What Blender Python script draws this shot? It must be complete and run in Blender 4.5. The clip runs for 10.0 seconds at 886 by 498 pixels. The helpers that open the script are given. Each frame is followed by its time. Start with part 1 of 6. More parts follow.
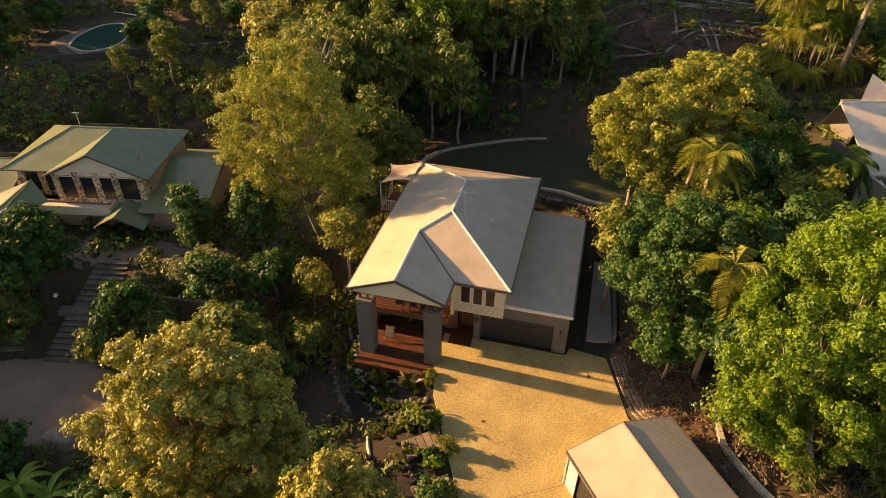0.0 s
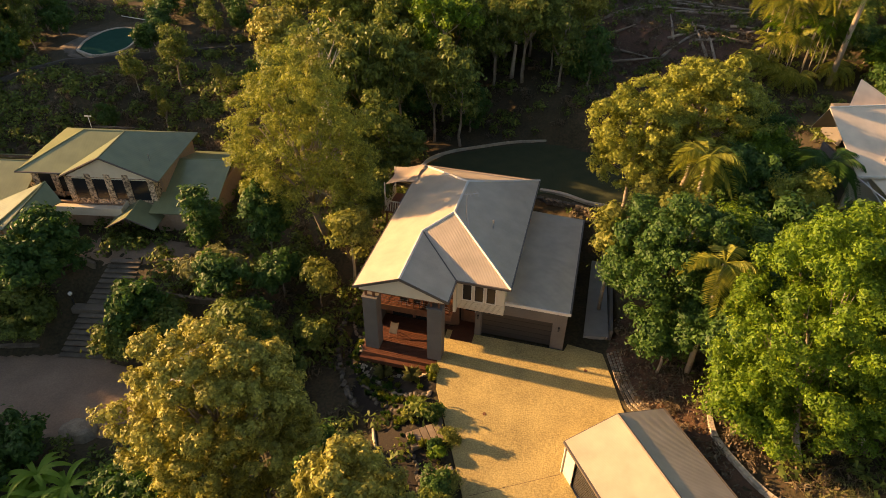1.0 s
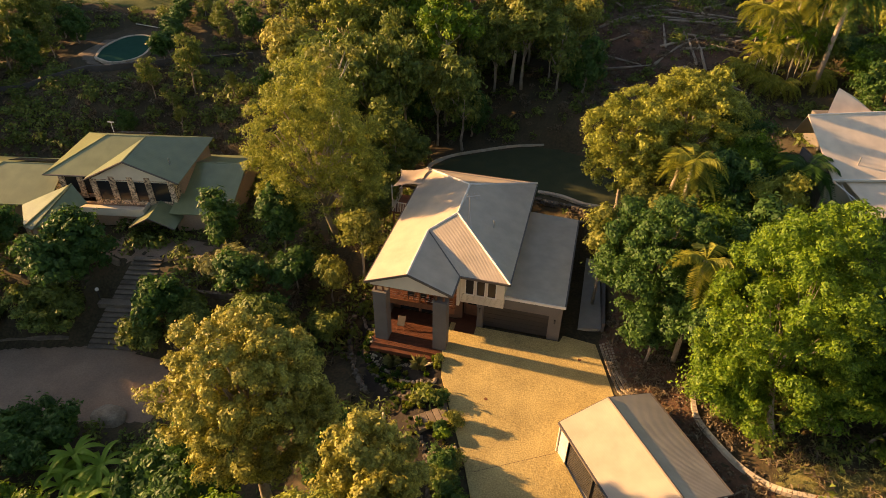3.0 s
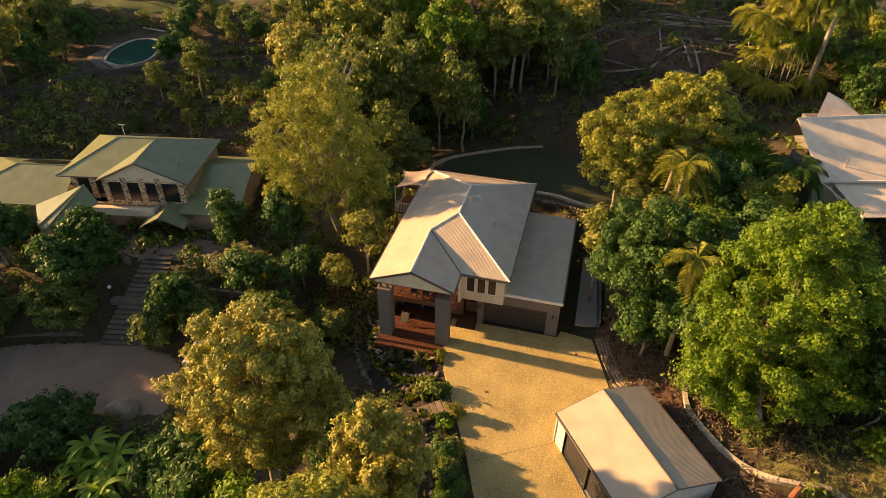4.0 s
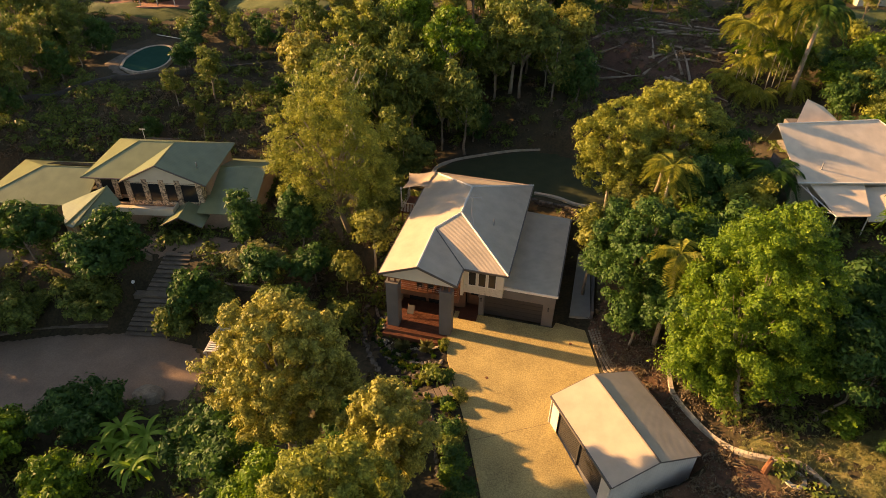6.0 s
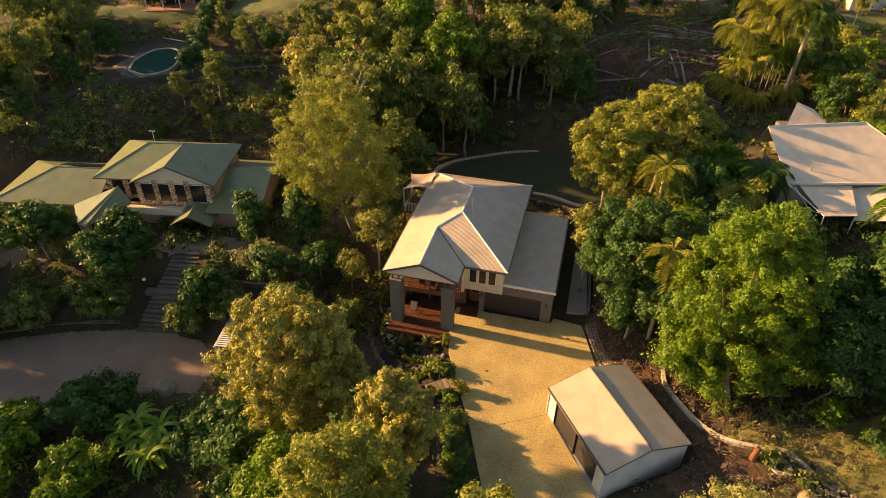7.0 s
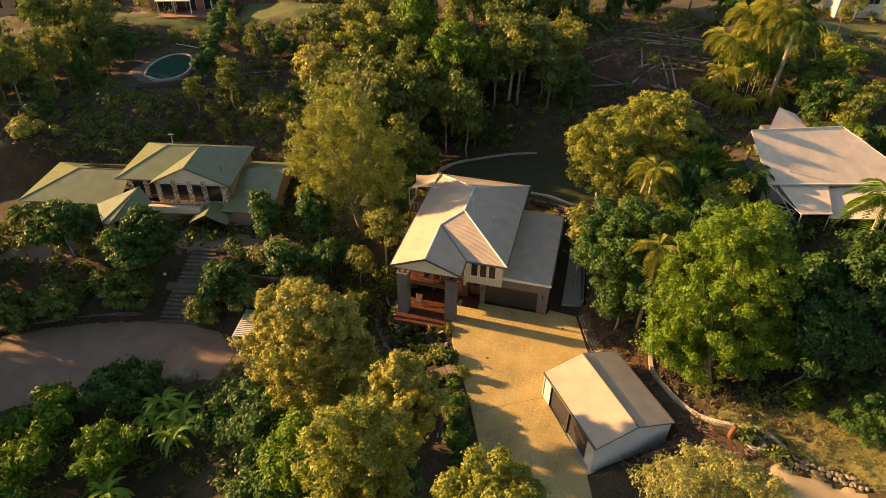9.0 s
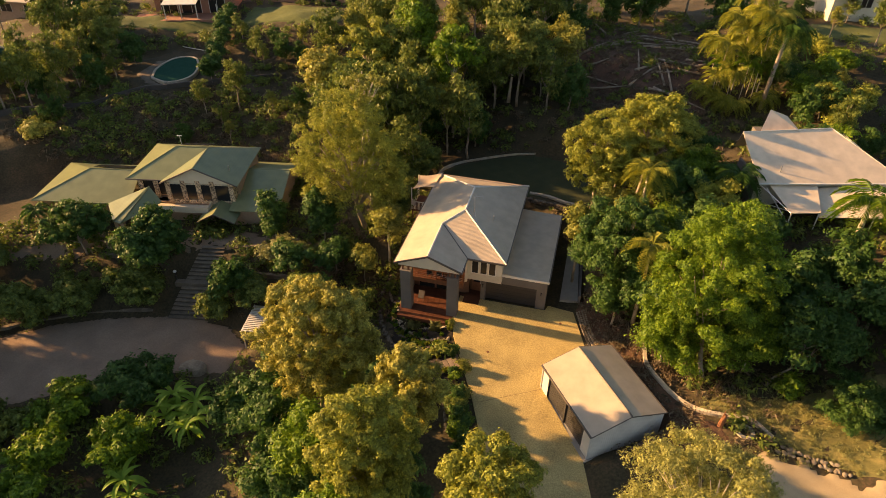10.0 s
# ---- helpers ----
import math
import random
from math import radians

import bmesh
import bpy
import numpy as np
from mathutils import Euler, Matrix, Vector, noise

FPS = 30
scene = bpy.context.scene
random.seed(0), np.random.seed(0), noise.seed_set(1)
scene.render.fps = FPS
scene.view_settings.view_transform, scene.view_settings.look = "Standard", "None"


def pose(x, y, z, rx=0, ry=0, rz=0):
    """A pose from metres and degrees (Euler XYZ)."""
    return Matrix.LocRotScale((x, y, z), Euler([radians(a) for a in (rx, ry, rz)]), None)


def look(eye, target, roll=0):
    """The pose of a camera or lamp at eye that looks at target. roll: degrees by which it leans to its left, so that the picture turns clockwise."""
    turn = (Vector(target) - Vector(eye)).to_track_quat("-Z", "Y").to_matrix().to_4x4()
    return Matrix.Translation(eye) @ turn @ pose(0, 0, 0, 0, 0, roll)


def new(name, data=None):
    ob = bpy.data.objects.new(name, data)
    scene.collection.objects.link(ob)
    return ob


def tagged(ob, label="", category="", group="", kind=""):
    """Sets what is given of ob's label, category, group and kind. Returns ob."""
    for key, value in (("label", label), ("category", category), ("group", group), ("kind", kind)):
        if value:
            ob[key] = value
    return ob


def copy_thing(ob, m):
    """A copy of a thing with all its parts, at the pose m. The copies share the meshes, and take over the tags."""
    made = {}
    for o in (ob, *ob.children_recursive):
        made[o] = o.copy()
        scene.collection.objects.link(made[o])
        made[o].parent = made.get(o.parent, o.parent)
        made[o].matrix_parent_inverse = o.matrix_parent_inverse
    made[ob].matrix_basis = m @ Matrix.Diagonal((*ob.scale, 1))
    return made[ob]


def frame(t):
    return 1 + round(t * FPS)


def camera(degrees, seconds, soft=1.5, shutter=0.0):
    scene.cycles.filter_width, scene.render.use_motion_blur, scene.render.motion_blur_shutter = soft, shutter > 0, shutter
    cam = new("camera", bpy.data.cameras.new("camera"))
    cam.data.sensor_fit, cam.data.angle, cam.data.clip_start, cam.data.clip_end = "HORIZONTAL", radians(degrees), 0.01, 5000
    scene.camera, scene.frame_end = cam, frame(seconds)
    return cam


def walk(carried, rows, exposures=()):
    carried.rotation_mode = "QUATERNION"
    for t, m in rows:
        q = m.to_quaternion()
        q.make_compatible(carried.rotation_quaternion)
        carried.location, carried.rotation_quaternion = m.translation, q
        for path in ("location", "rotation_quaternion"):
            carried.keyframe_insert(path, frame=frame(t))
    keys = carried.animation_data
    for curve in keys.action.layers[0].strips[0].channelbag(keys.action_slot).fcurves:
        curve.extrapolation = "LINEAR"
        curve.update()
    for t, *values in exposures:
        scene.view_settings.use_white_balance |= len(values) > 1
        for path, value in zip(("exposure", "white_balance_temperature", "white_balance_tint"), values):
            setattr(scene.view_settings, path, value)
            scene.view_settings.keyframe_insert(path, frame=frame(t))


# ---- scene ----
cam = camera(69.37, 10.0, 0.35)
# seconds, eye
EXPOSURE = 1.56
EYES = [
    (0.0, 0.456, -4.255, 30.729),
    (1.0, 0.601, -5.557, 31.646),
    (2.0, 0.771, -6.916, 32.582),
    (3.0, 0.963, -8.327, 33.537),
    (4.0, 1.174, -9.790, 34.509),
    (5.0, 1.400, -11.300, 35.495),
    (6.0, 1.639, -12.857, 36.493),
    (7.0, 1.886, -14.457, 37.502),
    (8.0, 2.138, -16.098, 38.520),
    (9.0, 2.393, -17.777, 39.544),
    (10.0, 2.646, -19.492, 40.573),
]
walk(cam, [(t, pose(x, y, z, 53.341, 0, 13.811) @ pose(0, 0, 0, 0, 0, 0.886)) for t, x, y, z in EYES], exposures=[(0.0, EXPOSURE, 7600, 17.5), (10.0, EXPOSURE, 7600, 17.5)])

# ---- light ----
SUN_ELEV, SUN_DIR = 16.2, Vector((1.0, -0.03, 0.0))
world = bpy.data.worlds.new("world")
scene.world = world
world.use_nodes = True
sky = world.node_tree.nodes.new("ShaderNodeTexSky")
sky.sky_type = "NISHITA"
sky.sun_disc = False
sky.sun_elevation = radians(SUN_ELEV)
sky.sun_rotation = radians(-90)
world.node_tree.links.new(sky.outputs[0], world.node_tree.nodes["Background"].inputs[0])
world.node_tree.nodes["Background"].inputs[1].default_value = 0.068
sun_data = bpy.data.lights.new("sun", "SUN")
sun_data.energy, sun_data.angle, sun_data.color = 5.0, radians(0.9), (1.0, 0.622, 0.285)
sun = new("sun", sun_data)
ray = SUN_DIR.normalized() * math.cos(radians(SUN_ELEV)) - Vector((0, 0, math.sin(radians(SUN_ELEV))))
sun.matrix_world = look((-60, 20, 60), Vector((-60, 20, 60)) + ray)


# ---- materials ----
def shader(name):
    m = bpy.data.materials.new(name)
    m.use_nodes = True
    n = m.node_tree.nodes
    return m, n, m.node_tree.links, n["Principled BSDF"]


def mottled(name, a, b, scale=3.0, rough=0.8, bump=0.3, fine=30.0, metal=0.0, spread=(0.3, 0.7), third=None, piece=0.0, grain=0.4):
    """A surface with colour variation at two scales, fine relief, and a tint for each piece."""
    m, n, l, p = shader(name)
    co = n.new("ShaderNodeNewGeometry")
    big = n.new("ShaderNodeTexNoise")
    big.inputs["Scale"].default_value, big.inputs["Detail"].default_value = scale, 6
    l.new(co.outputs["Position"], big.inputs["Vector"])
    small = n.new("ShaderNodeTexNoise")
    small.inputs["Scale"].default_value, small.inputs["Detail"].default_value = fine, 4
    l.new(co.outputs["Position"], small.inputs["Vector"])
    ramp = n.new("ShaderNodeValToRGB")
    ramp.color_ramp.elements[0].position, ramp.color_ramp.elements[1].position = spread
    ramp.color_ramp.elements[0].color, ramp.color_ramp.elements[1].color = (*a, 1), (*b, 1)
    if third:
        e = ramp.color_ramp.elements.new(0.5 * (spread[0] + spread[1]))
        e.color = (*third, 1)
    mix = n.new("ShaderNodeMix")
    mix.inputs[0].default_value = grain
    l.new(big.outputs[0], mix.inputs[2])
    l.new(small.outputs[0], mix.inputs[3])
    l.new(mix.outputs[0], ramp.inputs[0])
    out = ramp.outputs[0]
    if piece:
        info = n.new("ShaderNodeObjectInfo")
        hsv = n.new("ShaderNodeHueSaturation")
        rng = n.new("ShaderNodeMapRange")
        rng.inputs[3].default_value, rng.inputs[4].default_value = 1 - piece, 1 + piece
        l.new(info.outputs["Random"], rng.inputs[0])
        l.new(rng.outputs[0], hsv.inputs["Value"])
        l.new(out, hsv.inputs["Color"])
        out = hsv.outputs[0]
    l.new(out, p.inputs["Base Color"])
    bm = n.new("ShaderNodeBump")
    bm.inputs["Strength"].default_value, bm.inputs["Distance"].default_value = bump, 0.05
    l.new(small.outputs[0], bm.inputs["Height"])
    l.new(bm.outputs[0], p.inputs["Normal"])
    p.inputs["Roughness"].default_value, p.inputs["Metallic"].default_value = rough, metal
    return m


def sheeting(name, colour, along, pitch=0.076, rough=0.45, depth=0.018, dirt=0.12):
    """Painted corrugated steel. along: the plan direction across which the ribs repeat."""
    m, n, l, p = shader(name)
    co = n.new("ShaderNodeNewGeometry")
    dot = n.new("ShaderNodeVectorMath")
    dot.operation = "DOT_PRODUCT"
    dot.inputs[1].default_value = (along[0] * 2 * math.pi / pitch, along[1] * 2 * math.pi / pitch, 0)
    l.new(co.outputs["Position"], dot.inputs[0])
    sine = n.new("ShaderNodeMath")
    sine.operation = "SINE"
    l.new(dot.outputs["Value"], sine.inputs[0])
    noise_node = n.new("ShaderNodeTexNoise")
    noise_node.inputs["Scale"].default_value, noise_node.inputs["Detail"].default_value = 0.9, 7
    l.new(co.outputs["Position"], noise_node.inputs["Vector"])
    ramp = n.new("ShaderNodeValToRGB")
    ramp.color_ramp.elements[0].position, ramp.color_ramp.elements[1].position = 0.3, 0.7
    ramp.color_ramp.elements[0].color = (*[c * (1 - dirt) for c in colour], 1)
    ramp.color_ramp.elements[1].color = (*[min(1, c * (1 + dirt)) for c in colour], 1)
    l.new(noise_node.outputs[0], ramp.inputs[0])
    l.new(ramp.outputs[0], p.inputs["Base Color"])
    bm = n.new("ShaderNodeBump")
    bm.inputs["Strength"].default_value, bm.inputs["Distance"].default_value = 0.6, depth
    l.new(sine.outputs[0], bm.inputs["Height"])
    l.new(bm.outputs[0], p.inputs["Normal"])
    p.inputs["Roughness"].default_value = rough
    return m


def plain(name, colour, rough=0.6, metal=0.0):
    return mottled(name, [c * 0.86 for c in colour], [min(1, c * 1.1) for c in colour], 1.5, rough, 0.12, 25, metal)


def leafy(name, a, b, c, glow=0.35):
    """Leaves: three tints spread leaf by leaf, with light coming through the blade."""
    m, n, l, p = shader(name)
    geo = n.new("ShaderNodeNewGeometry")
    ramp = n.new("ShaderNodeValToRGB")
    e = ramp.color_ramp.elements
    e[0].position, e[1].position = 0.0, 1.0
    e[0].color, e[1].color = (*a, 1), (*c, 1)
    mid = e.new(0.55)
    mid.color = (*b, 1)
    wide = n.new("ShaderNodeTexNoise")
    wide.inputs["Scale"].default_value = 0.8
    l.new(geo.outputs["Position"], wide.inputs["Vector"])
    mix = n.new("ShaderNodeMix")
    mix.inputs[0].default_value = 0.5
    l.new(geo.outputs["Random Per Island"], mix.inputs[2])
    l.new(wide.outputs[0], mix.inputs[3])
    l.new(mix.outputs[0], ramp.inputs[0])
    l.new(ramp.outputs[0], p.inputs["Base Color"])
    p.inputs["Roughness"].default_value = 0.55
    p.inputs["Specular IOR Level"].default_value = 0.3
    tr = n.new("ShaderNodeBsdfTranslucent")
    l.new(ramp.outputs[0], tr.inputs[0])
    both = n.new("ShaderNodeMixShader")
    both.inputs[0].default_value = glow
    l.new(p.outputs[0], both.inputs[1])
    l.new(tr.outputs[0], both.inputs[2])
    l.new(both.outputs[0], n["Material Output"].inputs[0])
    return m


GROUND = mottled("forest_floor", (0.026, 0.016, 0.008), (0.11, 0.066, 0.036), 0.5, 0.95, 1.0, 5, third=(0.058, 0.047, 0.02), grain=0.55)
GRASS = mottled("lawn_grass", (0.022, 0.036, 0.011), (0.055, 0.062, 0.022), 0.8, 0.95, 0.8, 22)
# brighter copy of the lawn grass: sunlight on far lawns put into its colour
LITGRASS = mottled("lit_lawn_grass", (0.05, 0.075, 0.016), (0.13, 0.15, 0.04), 0.6, 0.95, 0.8, 12)
DRY = mottled("dry_grass", (0.09, 0.085, 0.028), (0.36, 0.285, 0.105), 0.7, 0.95, 0.9, 12, third=(0.17, 0.16, 0.05))
# bed soil darkened: the shade over the front beds is in this colour
BED = mottled("shaded_garden_soil", (0.010, 0.008, 0.006), (0.034, 0.023, 0.014), 1.3, 0.95, 0.9, 9)
MULCH = mottled("mulch", (0.05, 0.028, 0.016), (0.19, 0.10, 0.055), 1.3, 0.95, 0.9, 9)
CONCRETE = mottled("exposed_aggregate", (0.20, 0.150, 0.058), (0.60, 0.465, 0.185), 0.45, 0.85, 0.6, 10, spread=(0.26, 0.66), grain=0.60)
GRAVEL = mottled("gravel", (0.19, 0.130, 0.09), (0.35, 0.245, 0.165), 0.4, 0.95, 0.5, 9)
PATHC = plain("path_concrete", (0.34, 0.32, 0.28), 0.85)
ROOF_X = sheeting("pale_roof_steel", (0.49, 0.408, 0.302), (0, 1), depth=0.005)
ROOF_Y = sheeting("pale_roof_steel_front", (0.49, 0.408, 0.302), (1, 0), pitch=0.10, depth=0.004)
ROOF_G = sheeting("garage_roof_steel", (0.49, 0.408, 0.302), (1, 0), depth=0.004)
CREAM = mottled("cream_cladding", (0.60, 0.54, 0.42), (0.70, 0.64, 0.50), 1.2, 0.7, 0.1, 20)
GREYW = mottled("grey_render", (0.115, 0.107, 0.10), (0.165, 0.152, 0.14), 0.8, 0.85, 0.25, 30)
DARKW = mottled("dark_render", (0.05, 0.045, 0.04), (0.09, 0.08, 0.07), 0.8, 0.85, 0.25, 30)
CHAR = plain("charcoal_steel", (0.032, 0.032, 0.034), 0.45)
WHITE = plain("white_paint", (0.72, 0.69, 0.62), 0.6)
TRIM = plain("dark_trim", (0.12, 0.10, 0.085), 0.6)
DECK = mottled("merbau_deck", (0.07, 0.024, 0.012), (0.15, 0.052, 0.025), 2.0, 0.55, 0.3, 25, piece=0.2)
TIMBER = mottled("stained_timber", (0.13, 0.054, 0.027), (0.24, 0.105, 0.053), 3.0, 0.6, 0.2, 20, piece=0.15)
BROWNW = mottled("brown_wall", (0.10, 0.05, 0.028), (0.16, 0.08, 0.045), 1.0, 0.7, 0.2, 20)
ROCK = mottled("sandstone", (0.15, 0.12, 0.085), (0.36, 0.30, 0.215), 2.0, 0.9, 0.8, 9, piece=0.3)
DARKROCK = mottled("dark_rock", (0.06, 0.05, 0.04), (0.17, 0.14, 0.10), 2.0, 0.9, 0.8, 9, piece=0.3)
STEPM = mottled("stair_sleeper", (0.10, 0.078, 0.055), (0.24, 0.19, 0.135), 1.5, 0.9, 0.4, 14, piece=0.2)
BARK = mottled("grey_bark", (0.16, 0.13, 0.10), (0.42, 0.36, 0.28), 2.0, 0.9, 0.6, 14)
PALE = mottled("pale_bark", (0.34, 0.29, 0.22), (0.62, 0.55, 0.44), 2.0, 0.85, 0.5, 10)
DEAD = mottled("dead_wood", (0.20, 0.16, 0.12), (0.42, 0.35, 0.27), 1.5, 0.9, 0.6, 10)
GREEN_U = sheeting("green_roof_steel", (0.20, 0.228, 0.12), (math.cos(radians(11)), math.sin(radians(11))), pitch=0.25, depth=0.003, rough=0.28)
GREEN_V = sheeting("green_roof_steel_side", (0.20, 0.228, 0.12), (-math.sin(radians(11)), math.cos(radians(11))), pitch=0.25, depth=0.003, rough=0.28)
STONE = mottled("random_stonework", (0.09, 0.06, 0.04), (0.66, 0.50, 0.33), 4.0, 0.9, 0.8, 7, spread=(0.41, 0.57), piece=0.2)
BRICK = mottled("tan_brick", (0.36, 0.24, 0.16), (0.48, 0.34, 0.24), 5.0, 0.9, 0.3, 30)
REDBRICK = mottled("red_brick", (0.30, 0.14, 0.09), (0.42, 0.22, 0.15), 5.0, 0.9, 0.3, 30)
TAN_ROOF = sheeting("tan_roof_steel", (0.72, 0.595, 0.44), (0.96, 0.27), pitch=0.2, depth=0.0008)
SAIL = plain("sail_cloth", (0.45, 0.36, 0.27), 0.9)
GLASS = plain("dark_glass", (0.02, 0.022, 0.025), 0.08)
STEEL = plain("galvanised_steel", (0.45, 0.45, 0.45), 0.35, 0.8)
WATER = plain("pool_water", (0.028, 0.085, 0.06), 0.35)
WATER.node_tree.nodes["Principled BSDF"].inputs["Specular IOR Level"].default_value = 0.0
SOLAR = plain("solar_panel", (0.02, 0.022, 0.035), 0.2)
RUST = mottled("rusty_wood", (0.10, 0.04, 0.018), (0.24, 0.10, 0.045), 3, 0.85, 0.4, 20)

LEAF_GOLD = leafy("golden_leaves", (0.08, 0.088, 0.016), (0.325, 0.315, 0.058), (0.74, 0.675, 0.14), 0.22)
LEAF_EUC = leafy("eucalypt_leaves", (0.09, 0.115, 0.024), (0.24, 0.26, 0.050), (0.46, 0.45, 0.11), 0.38)
LEAF_YG = leafy("yellow_green_leaves", (0.07, 0.10, 0.018), (0.27, 0.30, 0.045), (0.62, 0.62, 0.11), 0.34)
LEAF_LIME = leafy("lime_leaves", (0.035, 0.08, 0.007), (0.125, 0.225, 0.015), (0.37, 0.475, 0.036), 0.34)
LEAF_DEEP = leafy("deep_leaves", (0.022, 0.062, 0.014), (0.056, 0.13, 0.026), (0.15, 0.25, 0.045), 0.36)
LEAF_DARK = leafy("forest_leaves", (0.045, 0.075, 0.018), (0.14, 0.19, 0.036), (0.36, 0.39, 0.08), 0.34)
LEAF_SILV = leafy("silver_leaves", (0.14, 0.16, 0.06), (0.23, 0.24, 0.09), (0.34, 0.33, 0.14), 0.35)
LEAF_SAGE = leafy("sage_leaves", (0.11, 0.13, 0.04), (0.30, 0.31, 0.09), (0.58, 0.56, 0.18), 0.34)
LEAF_PALM = leafy("palm_leaves", (0.13, 0.17, 0.028), (0.34, 0.36, 0.055), (0.64, 0.58, 0.12), 0.42)
LEAF_BANANA = leafy("banana_leaves", (0.10, 0.20, 0.02), (0.22, 0.36, 0.04), (0.38, 0.50, 0.08), 0.45)
LEAF_DRY = leafy("dry_twigs", (0.10, 0.08, 0.05), (0.17, 0.13, 0.08), (0.26, 0.20, 0.13), 0.2)


# ---- building blocks ----
class Mesh:
    """Collects vertices and faces of one part."""

    def __init__(self):
        self.v, self.f = [], []

    def add(self, verts, faces):
        k = len(self.v)
        self.v += [tuple(p) for p in verts]
        self.f += [tuple(i + k for i in q) for q in faces]
        return self

    def box(self, x0, x1, y0, y1, z0, z1, m=None):
        p = [(x, y, z) for z in (z0, z1) for y in (y0, y1) for x in (x0, x1)]
        if m is not None:
            p = [tuple(m @ Vector(q)) for q in p]
        return self.add(p, [(0, 2, 3, 1), (4, 5, 7, 6), (0, 1, 5, 4), (1, 3, 7, 5), (3, 2, 6, 7), (2, 0, 4, 6)])

    def slab(self, poly, thick, m=None):
        """A flat or sloping polygon with thickness below it."""
        k = len(poly)
        p = [tuple(q) for q in poly] + [(q[0], q[1], q[2] - thick) for q in poly]
        if m is not None:
            p = [tuple(m @ Vector(q)) for q in p]
        return self.add(p, [tuple(range(k)), tuple(range(2 * k - 1, k - 1, -1))] + [(i, i + k, (i + 1) % k + k, (i + 1) % k) for i in range(k)])

    def tube(self, path, radii, sides=7):
        rings = []
        for i, q in enumerate(path):
            q = Vector(q)
            d = (Vector(path[min(i + 1, len(path) - 1)]) - Vector(path[max(i - 1, 0)])).normalized()
            a = d.orthogonal().normalized()
            b = d.cross(a)
            rings.append([q + (a * math.cos(2 * math.pi * j / sides) + b * math.sin(2 * math.pi * j / sides)) * radii[i] for j in range(sides)])
        faces = [(i * sides + j, i * sides + (j + 1) % sides, (i + 1) * sides + (j + 1) % sides, (i + 1) * sides + j) for i in range(len(path) - 1) for j in range(sides)]
        faces += [tuple(range(sides - 1, -1, -1)), tuple((len(path) - 1) * sides + j for j in range(sides))]
        return self.add([p for r in rings for p in r], faces)

    def data(self, name, material, smooth=False):
        me = bpy.data.meshes.new(name)
        me.from_pydata(self.v, [], self.f)
        me.materials.append(material)
        if smooth:
            me.polygons.foreach_set("use_smooth", [True] * len(me.polygons))
        me.update()
        return me


def thing(name, label, category, m=None, group="", kind=""):
    ob = new(name)
    ob.empty_display_size = 0.2
    if m is not None:
        ob.matrix_world = m
    return tagged(ob, label, category, group, kind)


def part(name, mesh, material, parent, label="", smooth=False, kind=""):
    ob = new(name, mesh.data(name, material, smooth) if isinstance(mesh, Mesh) else mesh)
    ob.parent = parent
    return tagged(ob, label, kind=kind)


def solid(name, mesh, material, label, category, group="", kind="", smooth=False):
    return tagged(new(name, mesh.data(name, material, smooth)), label, category, group, kind)


# ---- ground ----
# spot heights of the hillside: x, y, z
CTRL = np.array([
    (-6, 20, -0.3), (0, 12, -0.4), (3, 25, 0), (-11, 19.5, -1.8), (-16, 25, -2.6), (-20, 14, -4.6),
    (-36, 17, -5), (-50, 14, -5), (-28, 6, -5.6), (-45, 4, -6), (-35, 29, -1.3), (-46, 33, -1.6),
    (-60, 32, -1.8), (-26, 33, -1.2), (-16, 40, 0.6), (-8, 48, 2.5), (2, 46, 2.6), (0, 60, 6.2),
    (8, 73, 9.5), (-10, 80, 9), (-30, 62, 3.5), (-58, 58, 4.2), (-70, 42, 2.6), (-75, 76, 6.6),
    (-45, 84, 7.8), (34, 82, 11.5), (23, 43, 7), (32, 30, 7), (11, 36, 4), (10.5, 20, 1.1),
    (19, 15, 1.9), (8, -2, -1), (-8, 0, -3),
])


def ground(x, y):
    """Height of the hillside."""
    x, y = np.clip(np.asarray(x, float), -110, 70), np.clip(np.asarray(y, float), -30, 120)
    w = 1 / ((x[..., None] - CTRL[:, 0]) ** 2 + (y[..., None] - CTRL[:, 1]) ** 2 + 6) ** 1.8
    return (w * CTRL[:, 2]).sum(-1) / w.sum(-1)


def inside(px, py, poly):
    hit = np.zeros(px.shape, bool)
    for (ax, ay), (bx, by) in zip(poly, poly[1:] + poly[:1]):
        if ay != by:
            hit ^= ((ay > py) != (by > py)) & (px < (bx - ax) * (py - ay) / (by - ay) + ax)
    return hit


def distance(px, py, poly):
    """Distance to a polygon's outline, negative inside."""
    best = np.full(px.shape, 1e9)
    for (ax, ay), (bx, by) in zip(poly, poly[1:] + poly[:1]):
        t = np.clip(((px - ax) * (bx - ax) + (py - ay) * (by - ay)) / ((bx - ax) ** 2 + (by - ay) ** 2), 0, 1)
        best = np.minimum(best, np.hypot(px - ax - t * (bx - ax), py - ay - t * (by - ay)))
    return np.where(inside(px, py, poly), -best, best)


DRIVE = [(-6.9, 26.6), (-6.85, 23.6), (-6.3, 21.3), (-5.0, 18.6), (-3.2, 14.9), (-1.4, 10.5), (1.0, 4.0), (3.4, -6), (5.4, -24),
         (11.0, -24), (8.6, -6), (7.0, 8.0), (6.0, 11.5), (2.0, 17.6), (6.4, 20.8), (5.4, 22.6), (4.6, 25.0), (3.9, 27.0), (1.5, 27.3), (1.3, 26.6)]
